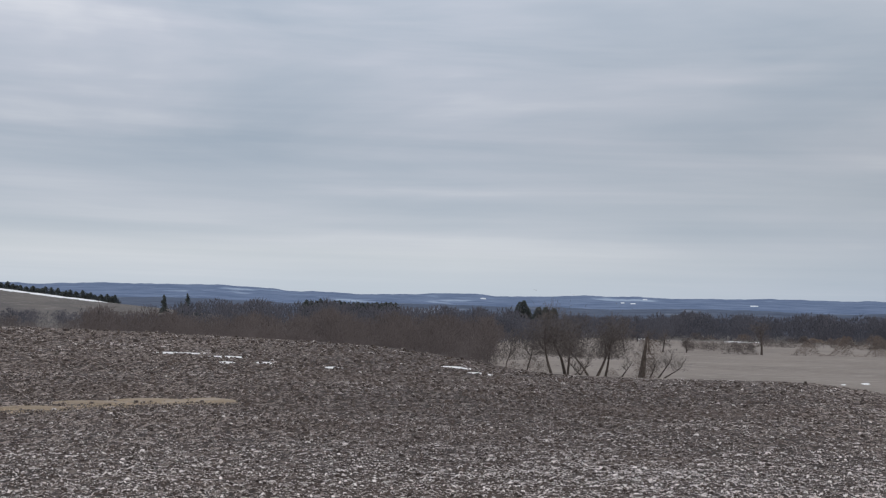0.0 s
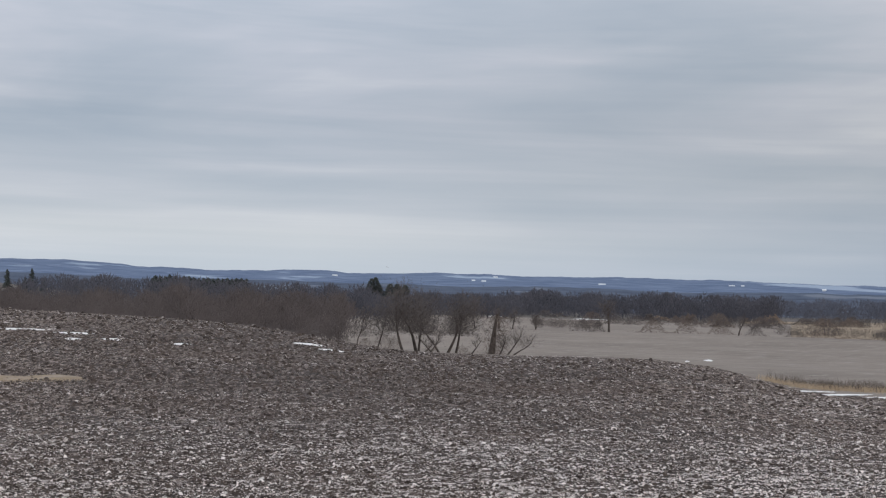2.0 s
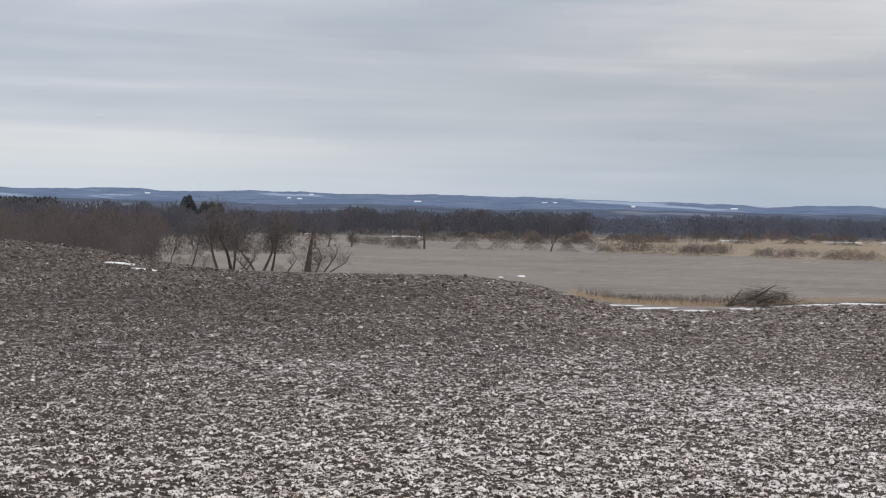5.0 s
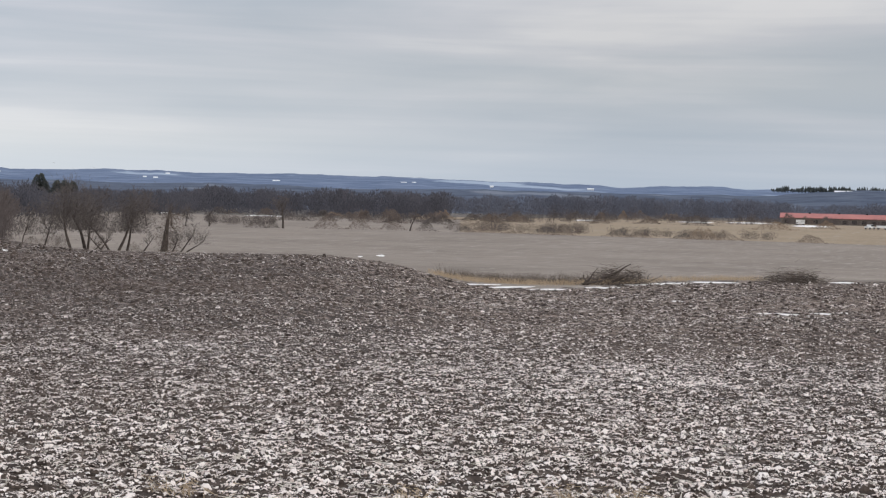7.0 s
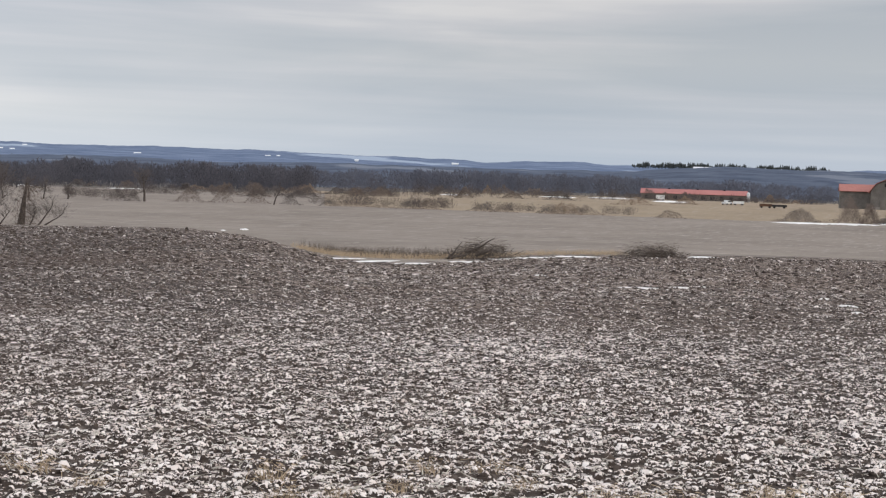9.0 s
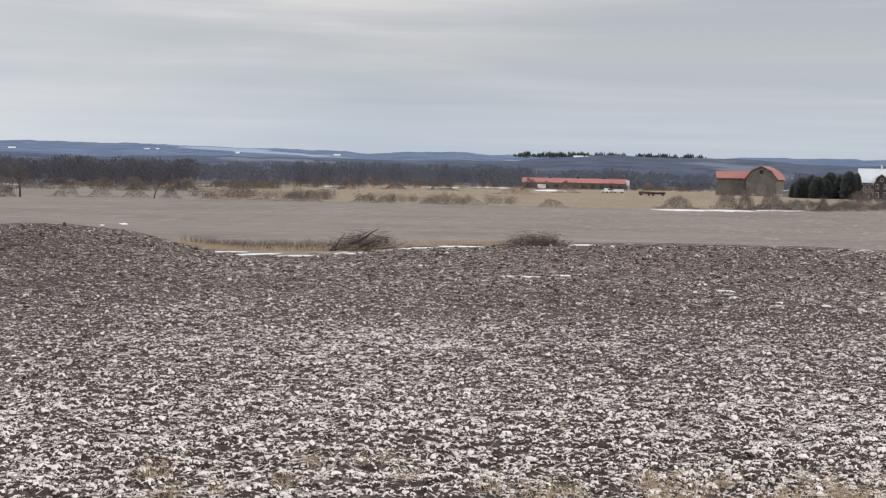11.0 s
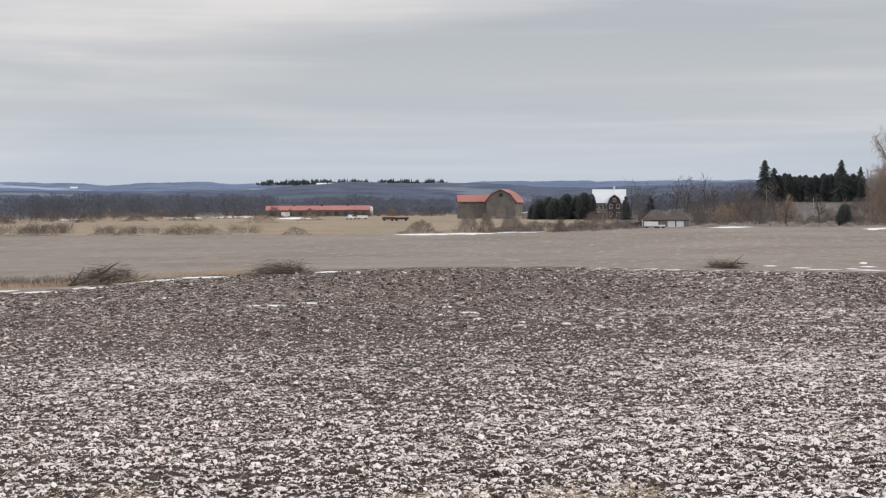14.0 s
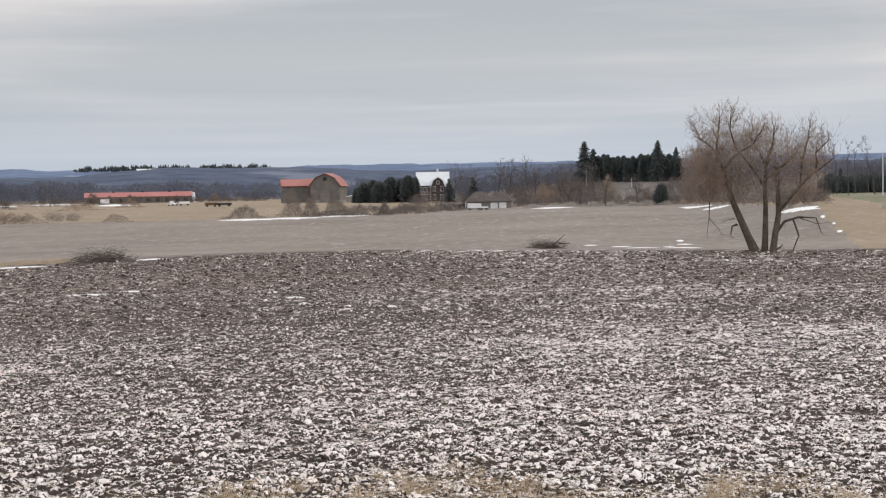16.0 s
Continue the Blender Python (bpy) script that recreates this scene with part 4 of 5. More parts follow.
woods("distant_woods", "bare woods beyond the valley fields, blue-grey haze painted in", WOOD_HAZED, (
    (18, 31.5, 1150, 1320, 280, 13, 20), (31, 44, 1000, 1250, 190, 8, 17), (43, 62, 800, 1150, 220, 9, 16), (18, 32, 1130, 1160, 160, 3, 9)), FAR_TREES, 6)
woods("hedgerow", "low bare hedgerows between far tan fields", HEDGE, (
    (18.5, 24, 447, 455, 110, 1.5, 4.5), (24.8, 31, 438, 447, 100, 1.5, 4), (9.4, 11.9, 440, 470, 70, 1.8, 4.4), (10.5, 18, 600, 615, 110, 2, 5), (18, 31, 640, 652, 170, 2, 5), (20, 31, 770, 790, 150, 2, 6.5), (30, 38, 800, 815, 110, 2, 4), (30.6, 36.8, 818, 842, 190, 2.2, 5.2)), LOW_TREES, 4)
woods("farm_thicket", "bare brown thickets and saplings round the farm", HEDGE, (
    (45.6, 51.3, 514, 560, 110, 2, 5.5), (52.3, 54.8, 512, 540, 50, 2, 4.6), (47.2, 51, 560, 640, 80, 4, 8.5), (53.0, 55, 560, 640, 40, 4, 9), (57.5, 59.4, 266, 300, 50, 1.8, 3.4), (41.0, 45.6, 470, 505, 60, 1.5, 3)), FAR_TREES, 5)
woods("farther_woods", "bare woods on the far side of the valley", WOOD_HAZED, ((-18, 62, 1330, 1480, 420, 13, 19),), FAR_TREES, 3)


# ---------------------------------------------------------------- snow lying on the fields
def snow_patch(az, el, wide, deep=0.09, group="old snow on the fields", label="thin irregular patch of old snow on bare soil", d=None, mat=None, name="snow_patch", lift=0.1, slant=0.0, seed=0):
    """A ragged thin sheet that follows the ground; wide in degrees, deep as the angle it fills."""
    d = d or reach(az, el)
    drop = max(1.5, EYE - float(ground_z(az, d)))
    half_x = wide * d / 114.6
    half_y = min(14.0, math.radians(deep) * d * d / drop / 2)
    n, rings = 56, 5
    c = spot(az, d)
    rot = Matrix.Rotation(radians(-az + slant), 3, "Z")
    sh = Shape()
    sd = seed or int(az * 37 + el * 91)
    for k in range(rings):
        for j in range(n):
            t = 2 * math.pi * j / n
            f = (k + 0.0) / (rings - 1)
            edge = 0.5 + 0.65 * float(rough2(3.0 * math.cos(t) + 9, 3.0 * math.sin(t) + 5, 0.8, sd)) + 0.5 * float(rough2(5.0 * math.cos(t) + 9, 5.0 * math.sin(t) + 5, 0.35, sd + 3))
            p = rot @ Vector((math.cos(t) * half_x * f * edge, math.sin(t) * half_y * f * edge, 0))
            x, y = c.x + p.x, c.y + p.y
            z = float(ground_z(math.degrees(math.atan2(x, y)), math.hypot(x, y))) + lift * (1 - f**3) - 0.03 * f
            sh.v.append(Vector((x, y, z)) - c)
    for k in range(rings - 1):
        for j in range(n):
            m = (j + 1) % n
            sh.f.append((k * n + j, k * n + m, (k + 1) * n + m, (k + 1) * n + j))
    me = sh.mesh(name, mat or SNOW)
    me.polygons.foreach_set("use_smooth", np.ones(len(me.polygons), bool))
    ob = new(name, me)
    ob.location = c
    return tagged(ob, label, "snow" if not mat else "grass", group)


def snow():
    for az, el, wide in ((-10.1, -1.51, 1.3), (-8.26, -1.62, 1.4), (-8.16, -1.84, 0.5), (-6.6, -1.83, 1.1), (-4.16, -1.95, 0.5), (31.28, -3.81, 1.9), (32.76, -3.73, 0.75), (33.56, -3.67, 0.4),
                         (38.12, -3.91, 0.4), (38.95, -4.14, 0.6), (39.34, -4.38, 0.4), (42.68, -4.57, 0.4), (27.37, -3.46, 0.4)):
        snow_patch(az, el, wide * 1.2, 0.03, lift=0.08)
    snow_patch(0.75, -1.85, 1.0, 0.04, slant=-35, lift=0.1)
    snow_patch(1.5, -2.05, 0.9, 0.04, slant=-30, lift=0.1)
    ditch = "long strip of snow along a grassy ditch"
    for az, el, wide, deep in ((20.3, -3.04, 2.0, 0.06), (21.4, -3.1, 2.4, 0.075), (22.5, -3.15, 1.6, 0.05), (24.5, -3.03, 1.8, 0.035), (25.9, -2.87, 2.2, 0.03), (27.2, -2.77, 2.2, 0.025), (28.8, -2.68, 2.2, 0.02), (33.6, -2.52, 1.2, 0.04)):
        snow_patch(az, el, wide, deep, "snow along the ditch", ditch, lift=0.07)
    edge = "strip of snow along the edge of a tan field"
    for az, el, wide in ((37.2, -1.1, 1.9), (38.9, -1.08, 1.7), (40.9, -1.02, 1.9), (48.95, -0.86, 1.4), (54.4, -0.92, 1.0), (55.2, -0.95, 0.9), (58.3, -1.05, 1.4)):
        snow_patch(az, el, wide * 1.15, 0.05, "snow along the far field edge", edge, d=reach(az, el, 200), lift=0.2)
    mid = "bright patch of snow on a smooth tan field"
    for az, el, wide, deep in ((15.97, -2.02, 0.35, 0.08), (15.18, -2.08, 0.2, 0.05), (53.8, -2.2, 0.35, 0.12), (53.95, -2.34, 0.6, 0.12), (53.4, -2.42, 0.5, 0.06), (50.4, -2.33, 0.6, 0.06), (51.5, -2.4, 0.8, 0.05), (52.3, -2.46, 1.6, 0.06), (53.9, -2.5, 1.6, 0.05), (59.7, -1.9, 0.25, 0.05), (59.5, -1.6, 0.2, 0.04), (59.1, -1.35, 0.2, 0.04)):
        snow_patch(az, el, wide, deep, "snow on the tan field", mid, d=reach(az, el, 150), lift=0.12)
    far = "distant strip of snow across the valley fields"
    for az, el, wide in ((30.14, -0.40, 1.7), (32.21, -0.46, 1.2), (28.0, -0.42, 1.2), (11.5, -0.6, 1.4), (7.8, -0.58, 0.6), (24.0, -0.45, 1.0)):
        snow_patch(az, el, wide, 0.05, "snow across the valley", far, d=reach(az, el, 400), lift=0.5)
    for az in (-16.2, -14.9, -13.6):
        snow_patch(az, 0, 1.5, 0.05, "snow along the hill", "thin line of snow along the rim of a bare hill", d=975, lift=0.6)
    streak = "tawny grass strip crossing the ploughed field"
    for az, el, wide in ((-15.4, -3.68, 2.6), (-13.2, -3.45, 2.6), (-10.9, -3.34, 3.0), (-8.8, -3.3, 2.0)):
        snow_patch(az, el, wide, 0.13, "grassy strip in the field", streak, mat=STRAW, name="grass_strip", lift=0.16)


snow()


# ---------------------------------------------------------------- grass
def blades(name, label, spots, tall, r, mat, seed, lean=0.35):
    """Loose blades over many spots as one mass; spots: azimuth, distance, spread, count."""
    R.seed(seed)
    sh = Shape()
    for az, d, spread, count in spots:
        for _ in range(count):
            a = az + R.gauss(0, spread)
            p = spot(a, d + R.gauss(0, 1.6), -0.03)
            h = tall * R.uniform(0.4, 1.0)
            sh.spike(p, p + Vector((R.gauss(0, lean) * h, R.gauss(0, lean) * h, h)), r)
    ob = new(name, sh.mesh(name, mat))
    return tagged(ob, label, "grass", kind="stuff")


def ditch_grass():
    rows = []
    for i in range(46):
        az = 18.2 + i * 0.27
        rows.append((az, float(blend(az, BROW_D)) + 6 + 5 * math.exp(-((az - 22) / 2.5) ** 2), 0.2, 90 if az < 26 else 55))
    blades("ditch_grass", "dry tawny grass along the ditch and brow", rows, 0.6, 0.02, DRY, 31)
    rows = [(18.6 + i * 0.5, float(blend(18.6 + i * 0.5, BROW_D)) + 13, 0.3, 70) for i in range(14)]
    blades("ditch_weeds", "brown dead weeds behind the ditch", rows, 1.1, 0.022, BRUSH, 32)
    rows = [(-16.4 + i * 0.35, reach(-16.4 + i * 0.35, -3.75 + 0.018 * i), 0.25, 60) for i in range(24)]
    blades("strip_grass", "low tawny grass on a strip across the field", rows, 0.2, 0.012, DRY, 33)


ditch_grass()


def grass_tuft(m, seed, group):
    R.seed(seed)
    t = thing("grass_tuft", m, "small tuft of dry tawny grass among soil clods", "grass", group)
    sh = Shape()
    for _ in range(34):
        p = Vector((R.gauss(0, 0.07), R.gauss(0, 0.05), -0.02))
        h = R.uniform(0.05, 0.15)
        q = p + Vector((R.gauss(0, 0.6) * h, R.gauss(0, 0.5) * h, h))
        sh.spike(p, q, 0.0035)
        sh.spike(q, q + Vector((R.gauss(0, 0.05), R.gauss(0, 0.05), -R.uniform(0.0, 0.04))), 0.003)
    ob = part("twig_mass", sh, DRY, t)
    ob.name = "blade_clump"
    return t


def tufts():
    kinds = [grass_tuft(place(36 + i * 3.1, 9.6 + 0.3 * i), 40 + i, "dry grass tufts at the field's near edge") for i in range(4)]
    R.seed(77)
    for i in range(76):
        az = R.uniform(36, 61) if i < 64 else R.uniform(8, 36)
        d = 8.2 + abs(R.gauss(0, 0.75)) + (0.1 if i < 64 else 0.5)
        p = spot(az, d, 0.01)
        copy_thing(kinds[i % 4], pose(p.x, p.y, p.z, 0, 0, R.uniform(0, 360)) @ Matrix.Scale(R.uniform(0.6, 1.3), 4))


tufts()


def residue():
    """Broken pale crop stalks strewn over the near soil."""
    R.seed(91)
    sh = Shape()
    for _ in range(9000):
        az, d = R.uniform(-17, 62), 7.5 * math.exp(R.random() * 1.75)
        p = spot(az, d, R.uniform(0.0, 0.06))
        a, n = R.uniform(0, 6.28), R.uniform(0.03, 0.11)
        q = p + Vector((math.cos(a) * n, math.sin(a) * n, R.gauss(0.01, 0.02)))
        sh.spike(p, q, R.uniform(0.004, 0.009))
    tagged(new("crop_residue", sh.mesh("crop_residue", STALK)), "pale broken crop stalks strewn over dark soil", "crop residue", kind="stuff")


residue()


# ---------------------------------------------------------------- farm buildings
def window(parent, x, z, w_, h, y=-0.06, mullion=True):
    f = Shape()
    for b in ((x - w_ / 2 - 0.1, x - w_ / 2, z, z + h), (x + w_ / 2, x + w_ / 2 + 0.1, z, z + h), (x - w_ / 2 - 0.1, x + w_ / 2 + 0.1, z + h, z + h + 0.12), (x - w_ / 2 - 0.15, x + w_ / 2 + 0.15, z - 0.12, z)):
        f.box(b[0], b[1], y - 0.08, y + 0.06, b[2], b[3])
    if mullion:
        f.box(x - 0.03, x + 0.03, y - 0.05, y + 0.03, z, z + h)
    frame_ = part("window", f, WHITE, parent, "white window frame")
    g = Shape()
    g.box(x - w_ / 2, x + w_ / 2, y - 0.01, y + 0.05, z, z + h)
    part("pane", g, GLASS, frame_)


def slab(sh, a, b, y0, y1, thick):
    """A roof sheet between the (x, z) points a and b."""
    d = Vector((b[0] - a[0], b[1] - a[1]))
    n = Vector((-d.y, d.x)).normalized() * thick
    if n.y < 0:
        n = -n
    sh.prism([a, b, (b[0] + n.x, b[1] + n.y), (a[0] + n.x, a[1] + n.y)], y0, y1)


def barn():
    t = thing("barn", place(40.2, 620, 0.2, -11), "weathered grey gambrel barn with a red metal roof", "barn")
    sh = Shape()
    outline = [(-6.1, 0), (6.1, 0), (6.1, 7.7), (4.0, 10.5), (0, 12.3), (-4.0, 10.5), (-6.1, 7.7)]
    sh.prism(outline, 0, 17)
    part("wall", sh, BOARDS, t)
    for a, b in (((6.9, 6.9), (4.05, 10.55)), ((4.0, 10.6), (0, 12.4)), ((-6.9, 6.9), (-4.05, 10.55)), ((-4.0, 10.6), (0, 12.4))):
        r = Shape()
        slab(r, a, b, -0.7, 17.6, 0.22)
        part("roof_panel", r, RED, t)
    d = Shape()
    d.box(-2.2, 2.2, -0.12, -0.01, 0, 4.2)
    door = part("door", d, SIDING, t, "tall plank barn door")
    h = Shape()
    h.box(-0.2, -0.1, -0.2, -0.12, 1.8, 2.4)
    part("handle", h, DARK, door)
    o = Shape()
    o.box(-0.8, 0.8, -0.1, -0.01, 9.4, 10.8)
    part("hay_door", o, DARK, t, "dark loft opening under the ridge")
    s2 = Shape()
    s2.box(-6.15, 6.15, -0.05, 17.05, 0, 1.3)
    part("foundation", s2, STONE, t, "grey fieldstone footing")
    # lower wing with a straight roof
    wing = thing("barn_wing", place(39.15, 628, 0.2, 3), "long barn wing with a bright red metal roof", "barn")
    w_ = Shape()
    w_.box(-6.6, 7.2, 0, 9, 0, 7.4)
    part("wall", w_, BOARDS, wing)
    for a, b in (((-0.8, 7.2), (4.5, 10.1)), ((9.8, 7.2), (4.5, 10.1))):
        r = Shape()
        slab(r, a, b, -7.0, 7.4, 0.2)
        r.v = [Vector((v.y, v.x, v.z)) for v in r.v]
        r.f = [tuple(reversed(f)) for f in r.f]
        part("roof_panel", r, RED, wing)
    gb = Shape()
    gb.prism([(0.05, 7.4), (8.95, 7.4), (4.5, 9.9)], -6.55, 7.15)
    gb.v = [Vector((v.y, v.x, v.z)) for v in gb.v]
    part("gable", gb, BOARDS, wing)
    dd = Shape()
    dd.box(-3.5, -0.5, -0.12, -0.01, 0, 3.4)
    part("door", dd, SIDING, wing)
    box = thing("milk_house", place(41.25, 612, 0.2, 10), "small pale block lean-to beside the barn", "shed")
    b = Shape()
    b.box(-1.8, 1.8, 0, 4, 0, 2.6)
    part("wall", b, STONE, box)
    r = Shape()
    slab(r, (-2.1, 2.6), (2.1, 3.2), -0.3, 4.3, 0.12)
    part("roof", r, PALE, box)


barn()


def farmhouse():
    t = thing("farmhouse", place(44.36, 598, 0.3), "dark brick farmhouse with a pale snowy roof and white trim", "house")
    w_ = Shape()
    w_.box(-6.3, 6.3, 0, 9, 0, 6.7)
    part("wall", w_, SIDING, t)
    for a, b in (((-0.6, 6.5), (4.5, 12.0)), ((9.6, 6.5), (4.5, 12.0))):
        r = Shape()
        slab(r, a, b, -6.8, 6.8, 0.22)
        r.v = [Vector((v.y, v.x, v.z)) for v in r.v]
        r.f = [tuple(reversed(f)) for f in r.f]
        part("roof", r, PALE, t)
    g = Shape()
    g.prism([(0.0, 6.7), (9.0, 6.7), (4.5, 11.7)], -6.3, 6.3)
    g.v = [Vector((v.y, v.x, v.z)) for v in g.v]
    part("gable", g, BRICK, t)
    # projecting cross gable
    c = Shape()
    c.prism([(-0.5, 0), (4.7, 0), (4.7, 6.3), (3.9, 8.5), (2.1, 9.8), (0.3, 8.5), (-0.5, 6.3)], -2.2, 4.6)
    front = part("front_gable", c, BRICK, t)
    for a, b in (((-0.9, 5.9), (0.25, 8.55)), ((0.2, 8.55), (2.1, 9.9)), ((5.1, 5.9), (3.95, 8.55)), ((4.0, 8.55), (2.1, 9.9))):
        r = Shape()
        slab(r, a, b, -2.7, 4.4, 0.2)
        part("roof", r, SHINGLE, t)
        v = Shape()
        slab(v, a, b, -2.82, -2.7, 0.3)
        part("bargeboard", v, WHITE, front, "white carved bargeboard")
    for x in (0.6, 3.6):
        for z in (1.2, 4.4):
            window(front, x, z, 1.0, 1.7, -2.26)
    window(front, 2.1, 7.2, 1.0, 1.2, -2.26)
    for x in (-5.0, -3.2, -1.6):
        for z in (1.2, 4.2):
            window(t, x, z, 0.9, 1.6)
    p = Shape()
    p.box(-5.8, -0.8, -2.4, -0.1, 3.0, 3.25)
    for x in (-5.7, -3.3, -0.95):
        p.box(x - 0.09, x + 0.09, -2.3, -2.1, 0, 3.0)
    part("porch", p, WHITE, t, "white wooden porch")
    d = Shape()
    d.box(-2.9, -1.9, -0.1, -0.01, 0.2, 2.4)
    part("door", d, WHITE, t)
    ch = Shape()
    ch.box(1.6, 2.4, 4.0, 4.8, 9.5, 13.4)
    ch.box(1.5, 2.5, 3.9, 4.9, 13.2, 13.45)
    part("chimney", ch, WHITE, t, "pale rendered chimney")


farmhouse()


def bungalow():
    t = thing("bungalow", place(46.5, 500, 0.3, -6), "low brown-roofed outbuilding with white garage doors", "house")
    w_ = Shape()
    w_.box(-7.6, 7.6, 0, 8, 0, 2.8)
    part("wall", w_, SIDING, t)
    for x0, x1, z in ((-8.1, 1.0, 6.1), (-1.0, 8.1, 5.9)):
        c = (x0 + x1) / 2
        r = Shape()
        i = len(r.v)
        r.v += [Vector(q) for q in ((x0, -0.6, 2.7), (x1, -0.6, 2.7), (x1, 8.6, 2.7), (x0, 8.6, 2.7), (c - 1.5, 4, z), (c + 1.5, 4, z))]
        r.f += [(0, 1, 5, 4), (1, 2, 5), (2, 3, 4, 5), (3, 0, 4), (3, 2, 1, 0)]
        part("roof", r, SHINGLE, t, "brown shingled hip roof")
    for x in (1.9, 4.8):
        d = Shape()
        d.box(x - 1.2, x + 1.2, -0.08, -0.01, 0.1, 2.3)
        for k in range(4):
            d.box(x - 1.15, x + 1.15, -0.11, -0.08, 0.15 + 0.55 * k, 0.6 + 0.55 * k)
        part("garage_door", d, WHITE, t)
    for x in (-6.6, -5.4):
        window(t, x, 0.9, 0.8, 1.2)
    post = Shape()
    post.box(-7.7, -7.5, -1.2, -1.0, 0, 2.7)
    part("post", post, WHITE, t)


bungalow()


def long_barn():
    t = thing("long_barn", place(33.16, 850, 0.3, -1), "very long low barn with a faded red roof", "barn")
    w_ = Shape()
    w_.box(-29.5, 29.5, 0, 12, 0, 3.9)
    part("wall", w_, SIDING, t)
    for a, b in (((-0.6, 3.7), (6, 6.3)), ((12.6, 3.7), (6, 6.3))):
        r = Shape()
        slab(r, a, b, -30, 30, 0.2)
        r.v = [Vector((v.y, v.x, v.z)) for v in r.v]
        r.f = [tuple(reversed(f)) for f in r.f]
        part("roof", r, DULL_RED, t)
    for i in range(11):
        d = Shape()
        x = -26 + i * 5.2
        d.box(x - 1.2, x + 1.2, -0.06, -0.01, 0.9, 2.8)
        part("window", d, GLASS, t)
    for x in (-14.0, 2.0, 17.0):
        v = Shape()
        v.box(x - 0.5, x + 0.5, 5.5, 6.5, 6.2, 7.0)
        part("ridge_vent", v, DARK, t)
    silo = thing("silo", place(35.2, 846, 0.3), "short pale silo at the end of a long barn", "silo")
    c = Shape()
    c.tube([Vector((0, 0, 0)), Vector((0, 0, 5.2))], [0.9, 0.9], 14)
    part("wall", c, PALE, silo)
    c = Shape()
    c.tube([Vector((0, 0, 5.2)), Vector((0, 0, 5.7)), Vector((0, 0, 5.9))], [0.95, 0.65, 0.12], 14)
    part("dome", c, PALE, silo)


long_barn()


# ---------------------------------------------------------------- vehicles and machinery
def wheel(parent, x, y, r, w_=0.26):
    s = Shape()
    s.tube([Vector((x - w_ / 2, y, r)), Vector((x + w_ / 2, y, r))], [r, r], 12)
    ob = part("wheel", s, DARK, parent)
    h = Shape()
    h.tube([Vector((x - w_ / 2 - 0.02, y, r)), Vector((x + w_ / 2 + 0.02, y, r))], [r * 0.55, r * 0.55], 10)
    part("rim", h, PALE, ob)


def pickup(az, el, turn):
    t = thing("pickup_truck", place(az, reach(az, el, 300), 0.0, turn), "white pickup truck parked on a straw-coloured field", "truck")
    b = Shape()
    b.prism([(-2.7, 0.5), (2.6, 0.5), (2.65, 1.0), (1.5, 1.15), (0.75, 1.9), (-0.9, 1.9), (-1.05, 1.2), (-2.7, 1.2)], -0.95, 0.95)
    part("body", b, WHITE, t)
    g = Shape()
    g.prism([(1.35, 1.2), (0.75, 1.8), (-0.8, 1.8), (-0.9, 1.2)], -0.97, 0.97)
    part("side_glass", g, GLASS, t)
    for x in (-1.7, 1.7):
        for y in (-0.85, 0.85):
            s = Shape()
            s.tube([Vector((x, y - 0.13, 0.4)), Vector((x, y + 0.13, 0.4))], [0.4, 0.4], 12)
            part("wheel", s, DARK, t)
    return t


pickup(34.42, -0.5, 60)


def wagon(az, el, length, tall, mat, label, name, cat, d=None):
    t = thing(name, place(az, d or reach(az, el, 300), 0.0, 5), label, cat)
    b = Shape()
    b.box(-length / 2, length / 2, -1.1, 1.1, 0.6, 0.8)
    part("bed", b, mat, t)
    for y in (-1.1, 1.05):
        s = Shape()
        s.box(-length / 2, length / 2, y, y + 0.06, 0.8, tall)
        part("side_panel", s, mat, t)
    for x in (-length / 2, length / 2 - 0.06):
        s = Shape()
        s.box(x, x + 0.06, -1.04, 1.05, 0.8, tall)
        part("end_panel", s, mat, t)
    for x in (-length * 0.33, length * 0.33):
        for y in (-0.9, 0.9):
            s = Shape()
            s.tube([Vector((x, y - 0.14, 0.4)), Vector((x, y + 0.14, 0.4))], [0.4, 0.4], 12)
            part("wheel", s, DARK, t)


wagon(34.85, -0.5, 4.2, 1.6, WHITE, "low white trailer beside a pickup truck", "trailer", "trailer")
wagon(35.85, -0.57, 4.6, 1.6, RUST, "dark rusty farm wagon standing in a field", "farm_wagon", "wagon")
wagon(36.35, -0.57, 5.6, 1.4, DARK, "dark flat farm implement standing in a field", "farm_implement", "implement")
wagon(45.95, -0.84, 4.4, 2.1, WHITE, "white cargo trailer beside a brown-roofed outbuilding", "cargo_trailer", "trailer", 486)
wagon(46.32, -0.84, 2.6, 1.1, WHITE, "low white trailer beside a brown-roofed outbuilding", "trailer", "trailer", 482)
wagon(45.5, -0.8, 3.0, 1.3, DARK, "small dark cart behind a shrub", "cart", "cart")
wagon(31.9, -0.42, 4.0, 2.6, WHITE, "white box trailer near a long barn", "box_trailer", "trailer")


